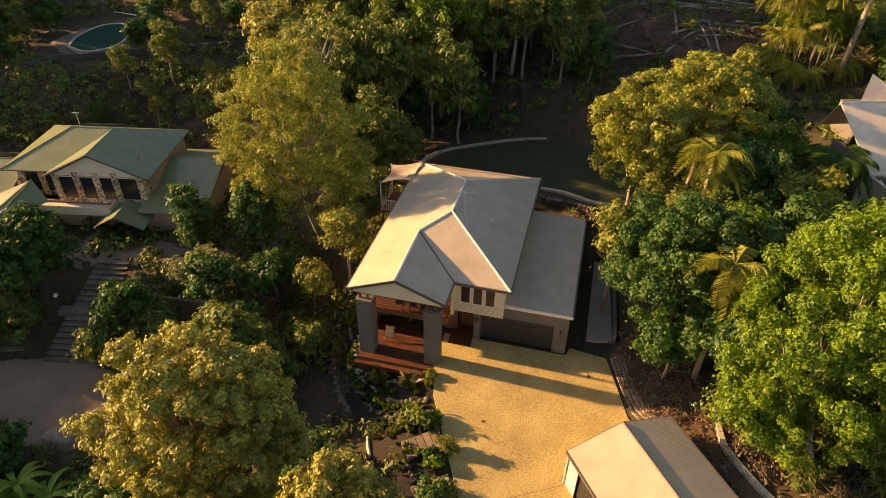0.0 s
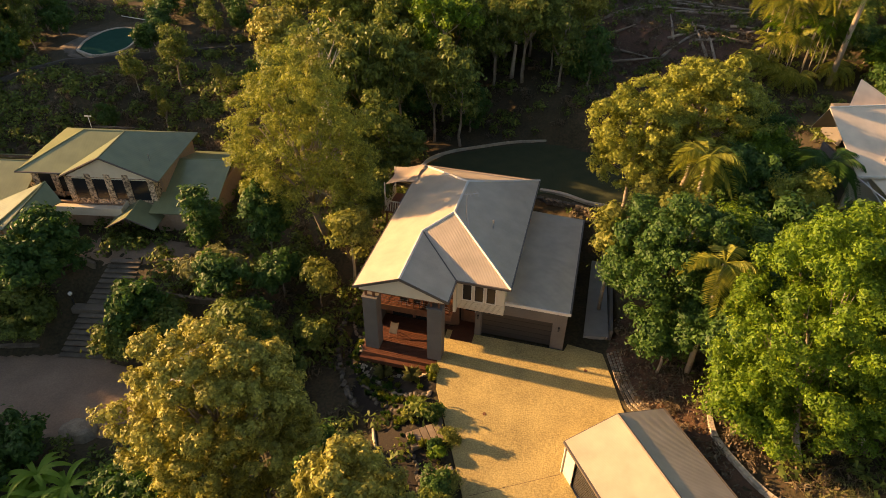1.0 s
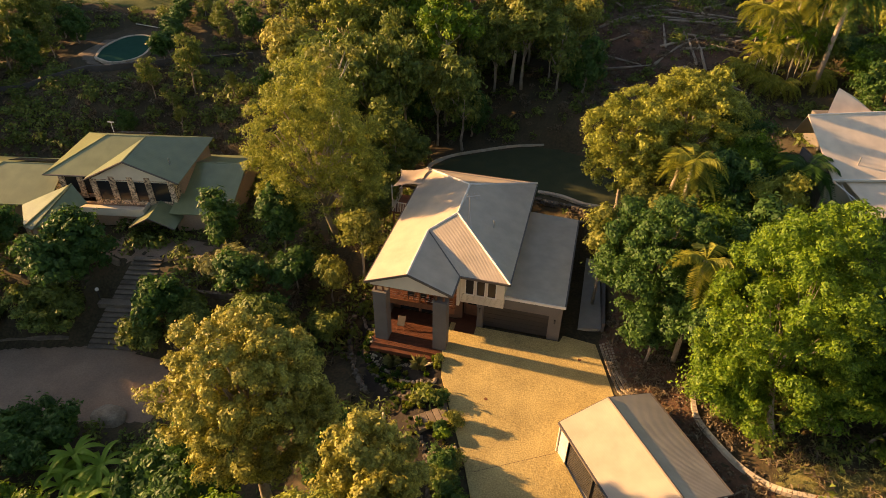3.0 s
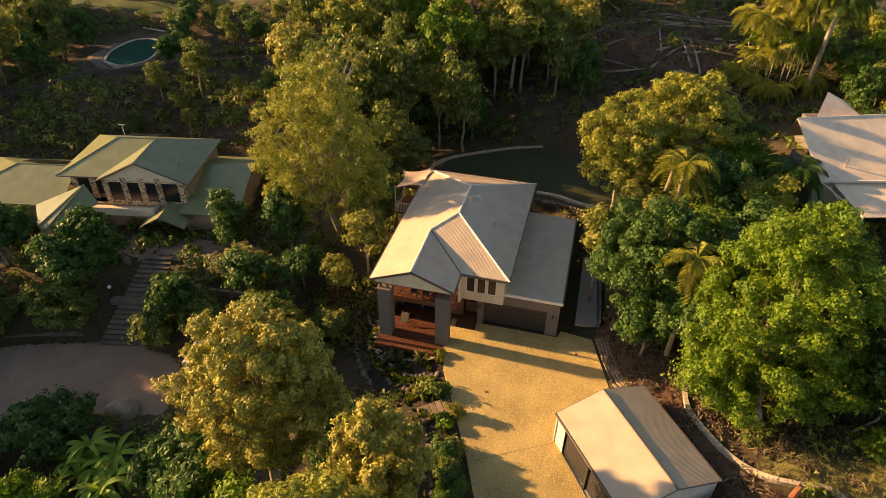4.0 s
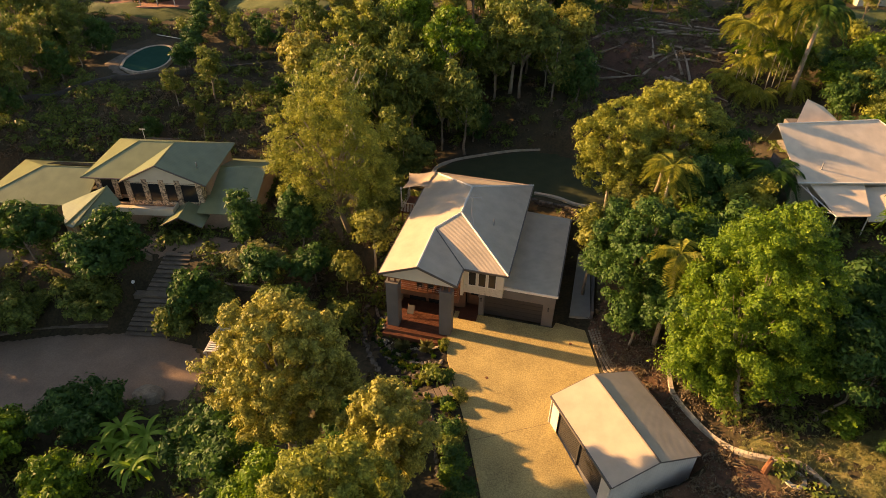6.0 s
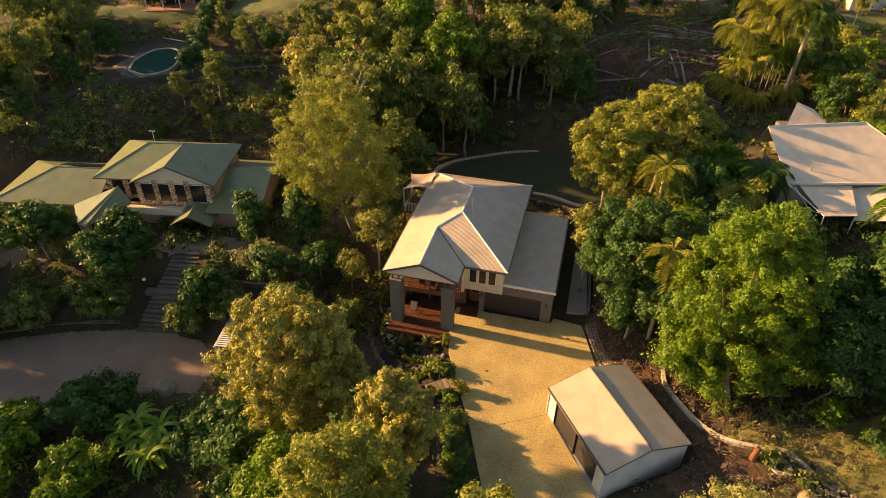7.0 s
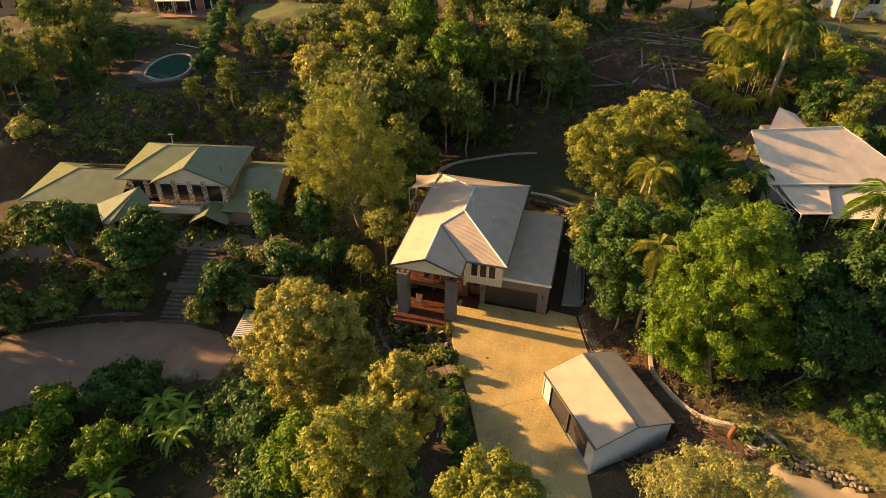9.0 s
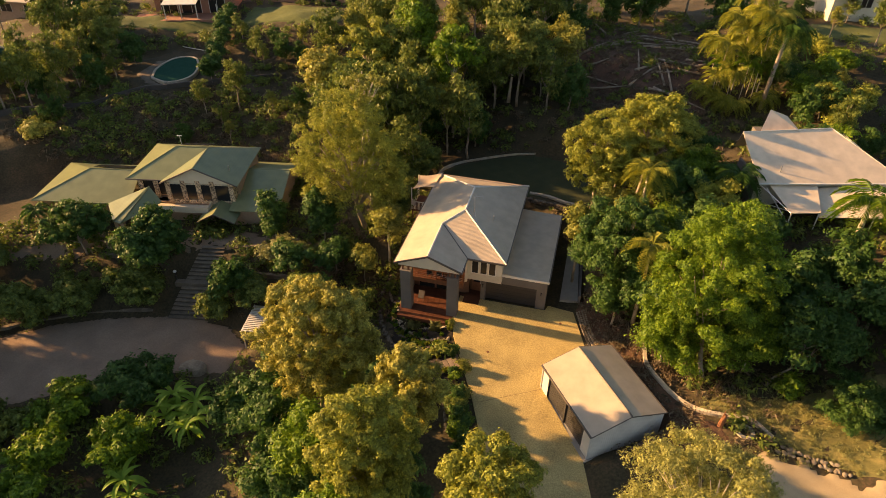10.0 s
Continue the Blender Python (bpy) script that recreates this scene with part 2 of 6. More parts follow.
LAWN = [(-13.0, 41.2), (-13.3, 45.0), (-12.0, 47.1), (-9.3, 49.2), (-6.3, 51.0), (-3.4, 52.2), (2.0, 51.0), (5.5, 47.0), (4.5, 42.2), (1.5, 41.8), (-0.6, 42.7), (-3.0, 42.2)]
YARD = [(-26.5, 19.2), (-29.5, 21.2), (-33, 21.7), (-37, 21.0), (-42.5, 19.2), (-47, 17.0), (-51, 13.8), (-60, 8), (-52, 2), (-42, 8.2), (-39, 10.4), (-35, 12.5), (-31, 14.6), (-27, 15.5)]
HOUSE = [(-12.2, 23.4), (1.3, 26.4), (1.3, 38.2), (-2.8, 40.2), (-12.2, 40.2)]
SHED = [(6.35, 11.35), (2.13, 17.33), (7.28, 20.96), (11.5, 14.97)]
BANK = [(4.2, 27.2), (5.2, 25.0), (7.0, 21.4), (11.7, 15.0), (9.4, 12.6), (12.0, 11.5), (17.0, 14.0), (14.0, 16.4), (11.9, 18.4), (10.5, 20.5), (10.2, 23.5), (7.5, 28.0), (5.2, 31.0)]
FIELD = [(14.0, 16.4), (18.0, 16.6), (19.3, 14.8), (24, 13.2), (34, 12), (36, 20), (26, 21.5), (20, 18.8), (15.5, 18.6)]


FAR_LAWNS = [[(-78, 68.6), (-60.5, 74.0), (-60.5, 79.0), (-79, 74.0)], [(-57, 76.5), (-40, 77.5), (-40, 85), (-58, 84.5)], [(30, 80), (46, 82), (46, 88), (32, 87)]]
POOL = [(-66, 57), (-60.5, 53.6), (-55, 53.6), (-52.4, 58), (-54.0, 64), (-58, 68.5), (-63, 67.5), (-66, 62)]
STAIRS = [(-37.2, 21.2), (-31.9, 21.2), (-32.8, 29.0), (-37.4, 29.0)]
SIDE = [(1.2, 26.5), (4.2, 28.3), (4.0, 33.0), (3.7, 37.2), (1.2, 38.3)]


def drive_height(x, y):
    return -0.03 * (27.0 - y)


def pad(z, x, y, poly, level, soft):
    """Blends the hillside into a made level, over a margin."""
    t = np.clip(1 - distance(x, y, poly) / soft, 0, 1)
    t = t * t * (3 - 2 * t)
    return z * (1 - t) + level * t


def land(x, y):
    """Height of the finished ground."""
    x, y = np.asarray(x, float), np.asarray(y, float)
    z = ground(x, y)
    z = z + 0.25 * np.sin(0.33 * x + 1.3) * np.sin(0.29 * y) + 0.12 * np.sin(0.9 * x) * np.sin(0.8 * y + 0.5)
    z = pad(z, x, y, STAIRS, -5.15 + 3.55 * np.clip((y - 21.4) / 7.1, 0, 1), 1.0)
    z = pad(z, x, y, YARD, -5.0, 2.0)
    z = pad(z, x, y, SIDE, -0.1, 0.9)
    z = pad(z, x, y, LAWN, 2.5, 1.2)
    z = pad(z, x, y, HOUSE, -0.25, 1.2)
    z = pad(z, x, y, SHED, -0.45, 1.0)
    z = pad(z, x, y, DRIVE, drive_height(x, y) - 0.12, 0.9)
    return z


def at(x, y, dz=0.0):
    return float(land(x, y)) + dz


def reach(a, b, fine):
    """Grid lines: fine in the place, wider and wider towards the horizon."""
    core = list(np.arange(a, b, fine))
    step, lo, hi, left, right = fine, a, core[-1], [], []
    while hi < b + 1500:
        step *= 1.25
        lo, hi = lo - step, hi + step
        left.append(lo)
        right.append(hi)
    return np.array(left[::-1] + core + right)


gx, gy = reach(-100, 55, 0.6), reach(-10, 105, 0.6)
mx, my = np.meshgrid(gx, gy)
mz = land(mx, my)
rough = np.random.default_rng(3).normal(0, 0.04, mz.shape)
mz = mz + rough * (np.minimum.reduce([distance(mx, my, q) for q in (DRIVE, YARD, LAWN, HOUSE)]) > 0.6)
nx = len(gx)
me = bpy.data.meshes.new("ground")
idx = np.arange(mz.size).reshape(mz.shape)
me.from_pydata(np.stack([mx.ravel(), my.ravel(), mz.ravel()], 1).tolist(), [], np.stack([idx[:-1, :-1], idx[:-1, 1:], idx[1:, 1:], idx[1:, :-1]], -1).reshape(-1, 4).tolist())
me.materials.append(GROUND)
me.polygons.foreach_set("use_smooth", [True] * len(me.polygons))
tagged(new("ground", me), "dark leaf-littered hillside under the trees", "ground", kind="structure")


def drape(name, poly, material, label, category, lift=0.05, cell=0.35, ragged=0.5):
    """A patch of other ground that follows the hillside, with an uneven edge."""
    xs = np.arange(min(p[0] for p in poly) - 1, max(p[0] for p in poly) + 1, cell)
    ys = np.arange(min(p[1] for p in poly) - 1, max(p[1] for p in poly) + 1, cell)
    px, py = np.meshgrid(xs, ys)
    pz = land(px, py) + lift
    keep = distance(px, py, poly) + ragged * (np.sin(2.1 * px + py) * np.sin(1.7 * py) + 0.5 * np.sin(5 * px) * np.sin(4.3 * py)) < 0
    pz = np.where(keep, pz, pz - lift - 0.1)
    q = np.arange(px.size).reshape(px.shape)
    use = keep[:-1, :-1] | keep[1:, 1:] | keep[:-1, 1:] | keep[1:, :-1]
    faces = np.stack([q[:-1, :-1], q[:-1, 1:], q[1:, 1:], q[1:, :-1]], -1)[use]
    d = bpy.data.meshes.new(name)
    d.from_pydata(np.stack([px.ravel(), py.ravel(), pz.ravel()], 1).tolist(), [], faces.tolist())
    d.materials.append(material)
    d.polygons.foreach_set("use_smooth", [True] * len(d.polygons))
    return tagged(new(name, d), label, category, kind="structure")


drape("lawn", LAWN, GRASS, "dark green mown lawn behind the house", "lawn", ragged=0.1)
drape("mulch_bank", BANK, MULCH, "reddish-brown mulch bank beside the driveway", "garden bed", ragged=0.15)
drape("dry_grass", FIELD, DRY, "sunlit patchy dry grass on the slope", "grass", ragged=0.15)
drape("gravel_yard", YARD, GRAVEL, "shaded grey-brown gravel turning yard", "yard", cell=0.25, ragged=0.06)

# driveway slab
drive = thing("driveway", "sunlit golden exposed-aggregate concrete driveway", "driveway", kind="structure")
slab = Mesh()
slab.slab([(x, y, float(drive_height(x, y))) for x, y in DRIVE][::-1], 0.35)
part("slab", slab, CONCRETE, drive)
for (ax, ay), (bx, by) in (((-2.65, 14.48), (2.25, 17.16)),):
    n = Vector((ay - by, bx - ax, 0)).normalized() * 0.011
    a, b = Vector((ax, ay, float(drive_height(ax, ay)) + 0.004)), Vector((bx, by, float(drive_height(bx, by)) + 0.004))
    part("control_joint", Mesh().slab([a - n, b - n, b + n, a + n], 0.02), MULCH, drive, "dark sawn control joint")

# ---- the main house ----
X0, X1, XG = -12.44, -2.6, -6.18          # eaves: left, right, right eave of the front gable
YF, YE, YB = 23.51, 25.74, 39.86          # gable front, front eave of the hip, back eave
ZE, PITCH = 5.29, 0.397
HALF, GH = (X1 - X0) / 2, (XG - X0) / 2
XR, XGR = X0 + HALF, X0 + GH
ZR, ZGR = ZE + PITCH * HALF, ZE + PITCH * GH

house = thing("house", "two-storey house with pale steel hip roof, grey columns and timber verandas", "house")
roof = part("roof", Mesh().slab([(X0, YF, ZE), (XGR, YF, ZGR), (XGR, YE + GH, ZGR), (XR, YE + HALF, ZR), (XR, YB - HALF, ZR), (X0, YB, ZE)], 0.06), ROOF_X, house, "sunlit pale corrugated steel roof")
part("roof_side", Mesh().slab([(X1, YE, ZE), (X1, YB, ZE), (XR, YB - HALF, ZR), (XR, YE + HALF, ZR)], 0.06), ROOF_X, roof)
part("roof_gable_side", Mesh().slab([(XG, YF, ZE), (XG, YE, ZE), (XGR, YE + GH, ZGR), (XGR, YF, ZGR)], 0.06), ROOF_X, roof)
part("roof_front_hip", Mesh().slab([(XG, YE, ZE), (X1, YE, ZE), (XR, YE + HALF, ZR), (XGR, YE + GH, ZGR)], 0.06), ROOF_Y, roof)
part("roof_back_hip", Mesh().slab([(X1, YB, ZE), (X0, YB, ZE), (XR, YB - HALF, ZR)], 0.06), ROOF_Y, roof)
for a, b in (((XGR, YF, ZGR), (XGR, YE + GH, ZGR)), ((XGR, YE + GH, ZGR), (XR, YE + HALF, ZR)), ((XR, YE + HALF, ZR), (XR, YB - HALF, ZR)),
             ((XR, YE + HALF, ZR), (X1, YE, ZE)), ((XR, YB - HALF, ZR), (X0, YB, ZE)), ((XR, YB - HALF, ZR), (X1, YB, ZE))):
    part("ridge_cap", Mesh().tube([a, b], [0.09, 0.09], 6), WHITE, roof)
part("valley", Mesh().tube([(XGR, YE + GH, ZGR + 0.01), (XG, YE, ZE + 0.01)], [0.05, 0.05], 5), TRIM, roof)


def gutter(a, b, parent, material=TRIM, drop=0.16):
    a, b = Vector(a), Vector(b)
    n = Vector((b.y - a.y, a.x - b.x, 0)).normalized() * 0.06
    m = Mesh()
    p = [a + n, b + n, b - n, a - n]
    m.add([q + Vector((0, 0, 0.012)) for q in p] + [q - Vector((0, 0, drop)) for q in p], [(0, 1, 2, 3), (7, 6, 5, 4), (0, 4, 5, 1), (1, 5, 6, 2), (2, 6, 7, 3), (3, 7, 4, 0)])
    return part("gutter", m, material, parent)


for a, b in (((X0, YF, ZE), (X0, YB, ZE)), ((X0, YB, ZE), (X1, YB, ZE)), ((X1, YB, ZE), (X1, YE, ZE)), ((X1, YE, ZE), (XG, YE, ZE)), ((XG, YE, ZE), (XG, YF, ZE))):
    gutter(a, b, roof)
for a, b in (((X0, YF, ZE), (XGR, YF, ZGR)), ((XGR, YF, ZGR), (XG, YF, ZE))):
    part("barge_board", Mesh().add([(a[0], YF - 0.03, a[2] + 0.02), (b[0], YF - 0.03, b[2] + 0.02), (b[0], YF - 0.03, b[2] - 0.18), (a[0], YF - 0.03, a[2] - 0.18),
                                    (a[0], YF + 0.02, a[2] + 0.02), (b[0], YF + 0.02, b[2] + 0.02), (b[0], YF + 0.02, b[2] - 0.18), (a[0], YF + 0.02, a[2] - 0.18)],
                                   [(3, 2, 1, 0), (4, 5, 6, 7), (0, 1, 5, 4), (2, 3, 7, 6), (1, 2, 6, 5), (3, 0, 4, 7)]), TRIM, roof)
# gable cladding above the upper veranda
gz = ZE - 0.30
part("gable_wall", Mesh().add([(X0 + 0.35, YF + 0.14, gz), (XG - 0.3, YF + 0.14, gz), (XG - 0.3, YF + 0.14, ZE), (XGR, YF + 0.14, ZGR - 0.12), (X0 + 0.35, YF + 0.14, ZE),
                               (X0 + 0.35, YF + 0.24, gz), (XG - 0.3, YF + 0.24, gz), (XG - 0.3, YF + 0.24, ZE), (XGR, YF + 0.24, ZGR - 0.12), (X0 + 0.35, YF + 0.24, ZE)],
                              [(0, 1, 2, 3, 4), (9, 8, 7, 6, 5), (0, 5, 6, 1)]), CREAM, house, "cream-clad gable end")
part("soffit", Mesh().box(X0 + 0.1, XG - 0.05, YF + 0.25, 28.0, ZE - 0.26, ZE - 0.20), CREAM, house)

# outer walls: lower storey grey, upper storey cream
XL, XW = X0 + 0.55, X1 - 0.45
part("wall_left", Mesh().box(XL, XL + 0.2, 27.4, YB - 0.5, 2.75, ZE - 0.1), CREAM, house)
part("wall_left_lower", Mesh().box(XL, XL + 0.2, 25.9, YB - 0.5, -0.3, 2.55), GREYW, house)
part("wall_right", Mesh().box(XW - 0.2, XW, 26.4, YB - 0.5, 2.6, ZE - 0.1), CREAM, house)
part("wall_back", Mesh().box(XL, XW, YB - 0.7, YB - 0.5, -0.3, ZE - 0.1), CREAM, house)
part("wall_veranda", Mesh().box(XL, -6.2, 27.2, 27.4, 2.75, ZE - 0.1), BROWNW, house)
part("wall_veranda_lower", Mesh().box(XL, -6.2, 27.2, 27.4, -0.1, 2.75), BROWNW, house)
part("wall_entry", Mesh().box(-6.4, -6.2, 25.9, 27.3, 2.4, ZE - 0.1), CREAM, house, "cream side wall beside the upper veranda")
for x0, x1 in ((-11.1, -9.6), (-9.4, -7.9)):
    w = part("glass_door", Mesh().box(x0, x1, 27.14, 27.195, 2.55, 4.65), GLASS, house, "dark sliding glass door")
    part("door_frame", Mesh().box(x0 - 0.07, x1 + 0.07, 27.16, 27.19, 4.65, 4.73).box(x0 - 0.07, x0, 27.12, 27.19, 2.55, 4.65).box(x1, x1 + 0.07, 27.12, 27.19, 2.55, 4.65), TIMBER, w)
    w = part("glass_door", Mesh().box(x0, x1, 27.14, 27.195, -0.02, 2.1), GLASS, house, "dark sliding glass door")
    part("door_frame", Mesh().box(x0 - 0.07, x0, 27.12, 27.19, -0.02, 2.17).box(x0, x1 + 0.07, 27.12, 27.19, 2.1, 2.17).box(x1, x1 + 0.07, 27.12, 27.19, -0.02, 2.1), TIMBER, w)

# front room that projects over the entry, with three tall windows
BX0, BX1, BY = -6.18, -3.0, 26.16
part("front_room_wall", Mesh().box(BX0, BX1, BY, BY + 0.2, 2.62, ZE - 0.08).box(BX1 - 0.2, BX1, BY + 0.2, 27.2, 2.62, ZE - 0.08).box(BX0, BX1 - 0.2, BY + 0.2, 28.0, 2.62, 2.8), CREAM, house, "cream-clad room over the entry")
for i in range(8):
    part("weatherboard", Mesh().box(BX0 - 0.012, BX1 + 0.012, BY - 0.03, BY + 0.002, 2.64 + i * 0.1, 2.72 + i * 0.1), CREAM, house)
for x in (-5.78, -4.98, -4.18):
    w = part("window", Mesh().box(x, x + 0.56, BY - 0.012, BY + 0.02, 3.48, 4.82), GLASS, house, "tall dark window pane")
    fr = Mesh()
    for q in ((x - 0.07, x, 3.41, 4.89), (x + 0.56, x + 0.63, 3.41, 4.89), (x, x + 0.56, 4.82, 4.89), (x, x + 0.56, 3.41, 3.48)):
        fr.box(q[0], q[1], BY - 0.045, BY + 0.02, q[2], q[3])
    part("window_frame", fr, WHITE, w)

# columns, timber posts and the two veranda floors
for x in (-11.94, -7.57):
    part("column", Mesh().box(x, x + 0.96, 23.64, 24.55, -0.15, 4.32), GREYW, house, "square grey rendered column")
    part("column_cap", Mesh().box(x - 0.05, x + 1.01, 23.59, 24.6, 4.32, 4.40), GREYW, house)
    for a in (0.14, 0.66):
        for b in (23.8, 24.25):
            part("post", Mesh().box(x + a, x + a + 0.14, b, b + 0.14, 4.40, ZE - 0.25), TIMBER, house, "stained timber post")
part("beam", Mesh().box(X0 + 0.4, XG - 0.3, 23.78, 23.98, ZE - 0.48, ZE - 0.26), TIMBER, house)
UY = 25.35                                 # the upper veranda stands back behind the tall portico
upper = part("upper_veranda", Mesh().box(-11.6, -6.4, UY, 27.2, 2.12, 2.48), TIMBER, house, "stained timber upper veranda floor")
for i in range(12):
    part("deck_board", Mesh().box(-11.6, -6.4, UY + 0.01 + i * 0.147, UY + 0.142 + i * 0.147, 2.48, 2.515), DECK, upper)
part("veranda_fascia", Mesh().box(-11.6, -6.4, UY - 0.08, UY - 0.003, 2.05, 2.54), TIMBER, house)
lower = part("lower_deck", Mesh().box(-12.1, -6.55, 23.2, 27.2, -0.65, -0.19), TIMBER, house, "reddish hardwood deck with a stepped edge")
for i in range(27):
    part("deck_board", Mesh().box(-12.15, -6.5, 23.18 + i * 0.147, 23.312 + i * 0.147, -0.19, -0.155), DECK, lower)
part("deck_step", Mesh().box(-12.15, -6.5, 22.85, 23.17, -0.75, -0.42), DECK, house)
# handrail of the upper veranda: thin wires between slim posts
for z in (2.72, 2.92, 3.12):
    part("rail_wire", Mesh().tube([(-11.6, UY + 0.05, z), (-6.45, UY + 0.05, z)], [0.012, 0.012], 5), STEEL, house)
part("handrail", Mesh().box(-11.6, -6.45, UY, UY + 0.1, 3.42, 3.49), TIMBER, house)
for x in (-11.55, -9.0, -6.5):
    part("rail_post", Mesh().box(x - 0.04, x + 0.04, UY + 0.01, UY + 0.09, 2.515, 3.42), TIMBER, house)
part("handrail", Mesh().box(-11.59, -11.51, UY + 0.1, 27.2, 3.42, 3.49), TIMBER, house)
for z in (2.72, 2.92, 3.12):
    part("rail_wire", Mesh().tube([(-11.55, UY + 0.1, z), (-11.55, 27.2, z)], [0.012, 0.012], 5), STEEL, house)

# entry: landing, door, wall, pilaster
part("entry_landing", Mesh().box(-6.5, -4.95, 25.75, 27.9, -0.3, 0.02), DECK, house, "hardwood entry landing")
part("entry_step", Mesh().box(-6.45, -4.9, 25.45, 25.75, -0.3, -0.1), DECK, house)
part("entry_wall", Mesh().box(-6.2, -4.6, 27.8, 28.0, 0, 2.6), BROWNW, house)
d = part("entry_door", Mesh().box(-6.0, -5.05, 27.72, 27.8, 0.03, 2.1), TIMBER, house, "stained timber entry door")
part("door_panel", Mesh().box(-5.85, -5.2, 27.70, 27.72, 1.1, 1.9), GLASS, d)
part("door_handle", Mesh().box(-5.17, -5.12, 27.64, 27.72, 1.0, 1.25), STEEL, d)
part("pilaster", Mesh().box(-4.95, -4.55, 26.6, 27.2, -0.3, 2.6), GREYW, house)
for x, y, z in ((-4.75, 26.58, 1.75), (0.75, 26.76, 1.75)):
    lamp = part("wall_lamp", Mesh().box(x - 0.06, x + 0.06, y - 0.12, y, z - 0.16, z + 0.16), CHAR, house, "dark box wall lamp")

# garage wing
GZ = 3.34
garage = part("garage", Mesh().box(-4.6, -4.5, 26.78, 27.0, -0.3, GZ - 0.25).box(0.30, 1.21, 26.78, 27.0, -0.3, GZ - 0.25).box(-4.5, 0.30, 26.78, 27.0, 2.15, GZ - 0.25)
              .box(1.0, 1.21, 27.0, 37.9, -0.3, GZ - 0.25).box(-3.0, 1.21, 37.7, 37.9, -0.3, GZ - 0.25), GREYW, house, "grey rendered garage wing")
part("garage_roof", Mesh().slab([(-3.05, 26.62, GZ + 0.16), (1.34, 26.62, GZ), (1.34, 38.05, GZ), (-3.05, 38.05, GZ + 0.16)], 0.10), ROOF_G, garage, "flat-pitched grey steel garage roof")
part("garage_fascia", Mesh().box(-3.0, 1.38, 26.55, 26.62, GZ - 0.16, GZ + 0.06), WHITE, garage)
gutter((1.36, 26.6, GZ), (1.36, 38.05, GZ), garage)
door = part("garage_door", Mesh().box(-4.5, 0.30, 26.90, 26.94, 0.0, 2.15), CHAR, garage, "charcoal panel-lift garage door")
for i in range(5):
    part("door_panel", Mesh().box(-4.48, 0.28, 26.875, 26.90, 0.02 + i * 0.43, 0.425 + i * 0.43), CHAR, door)

# antenna and vent pipes on the roof
ant = thing("antenna", "thin grey television antenna on the roof", "antenna")
az = ZR - PITCH * 0.9
part("mast", Mesh().tube([(XR + 0.9, 30.4, az - 0.05), (XR + 0.9, 30.4, az + 2.2)], [0.025, 0.02], 6), STEEL, ant)
part("boom", Mesh().tube([(XR + 0.3, 30.1, az + 2.1), (XR + 1.6, 30.7, az + 2.1)], [0.018, 0.018], 5), STEEL, ant)
for k in range(6):
    u = 0.3 + k * 0.25
    part("element", Mesh().tube([(XR + u + 0.2, 30.1 + u * 0.4 - 0.45, az + 2.1), (XR + u - 0.2, 30.1 + u * 0.4 + 0.35, az + 2.1)], [0.008, 0.008], 4), STEEL, ant)
part("brace", Mesh().tube([(XR + 0.9, 30.4, az + 1.1), (XR + 1.3, 29.6, az - 0.2)], [0.012, 0.012], 4), STEEL, ant)
vz = ZE + PITCH * 2.2
vent = thing("vent_pipe", "small grey roof vent pipe", "vent pipe")
part("pipe", Mesh().tube([(X1 - 2.2, 31.0, vz - 0.1), (X1 - 2.2, 31.0, vz + 0.55)], [0.045, 0.045], 8), STEEL, vent)
part("cowl", Mesh().tube([(X1 - 2.2, 31.0, vz + 0.55), (X1 - 2.2, 31.0, vz + 0.68)], [0.07, 0.05], 8), STEEL, vent)

# side deck with white rail, and the shade sail over it
sd = thing("side_deck", "small raised deck with a white picket rail", "deck")
part("deck_floor", Mesh().box(-14.6, XL, 36.1, 39.0, 2.5, 2.7), TIMBER, sd)
for x, y in ((-14.5, 36.2), (-14.5, 38.9), (-12.2, 36.2)):
    part("deck_post", Mesh().box(x - 0.06, x + 0.06, y - 0.06, y + 0.06, at(x, y) - 0.1, 2.5), TIMBER, sd)
part("rail", Mesh().box(-14.6, -12.1, 36.1, 36.17, 3.62, 3.70).box(-14.6, -14.52, 36.1, 39.0, 3.62, 3.70), WHITE, sd)
for i in range(17):
    part("picket", Mesh().box(-14.6 + i * 0.15, -14.55 + i * 0.15, 36.11, 36.15, 2.7, 3.62), WHITE, sd)
for i in range(18):
    part("picket", Mesh().box(-14.58, -14.54, 36.2 + i * 0.155, 36.25 + i * 0.155, 2.7, 3.62), WHITE, sd)
for y in (36.15, 38.9):
    part("sail_post", Mesh().tube([(-14.55, y, 2.6), (-14.55, y, 5.35)], [0.05, 0.05], 8), WHITE, sd)
sail = Mesh()
corners = [Vector((-14.5, 36.1, 5.2)), Vector((-14.5, 38.9, 5.3)), Vector((-11.9, 39.5, 5.75)), Vector((-11.9, 36.6, 5.45))]
N = 10
for i in range(N + 1):
    for j in range(N + 1):
        u, v = i / N, j / N
        pu, pv = u + (0.5 - u) * 0.22 * math.sin(math.pi * v), v + (0.5 - v) * 0.22 * math.sin(math.pi * u)
        q = corners[0] * (1 - pu) * (1 - pv) + corners[1] * (1 - pu) * pv + corners[2] * pu * pv + corners[3] * pu * (1 - pv)
        sail.v.append((q.x, q.y, q.z - 0.25 * math.sin(math.pi * u) * math.sin(math.pi * v)))
sail.f += [(i * (N + 1) + j, (i + 1) * (N + 1) + j, (i + 1) * (N + 1) + j + 1, i * (N + 1) + j + 1) for i in range(N) for j in range(N)]
solid("shade_sail", sail, SAIL, "tan shade-cloth sail stretched over the side deck", "shade sail", smooth=True)

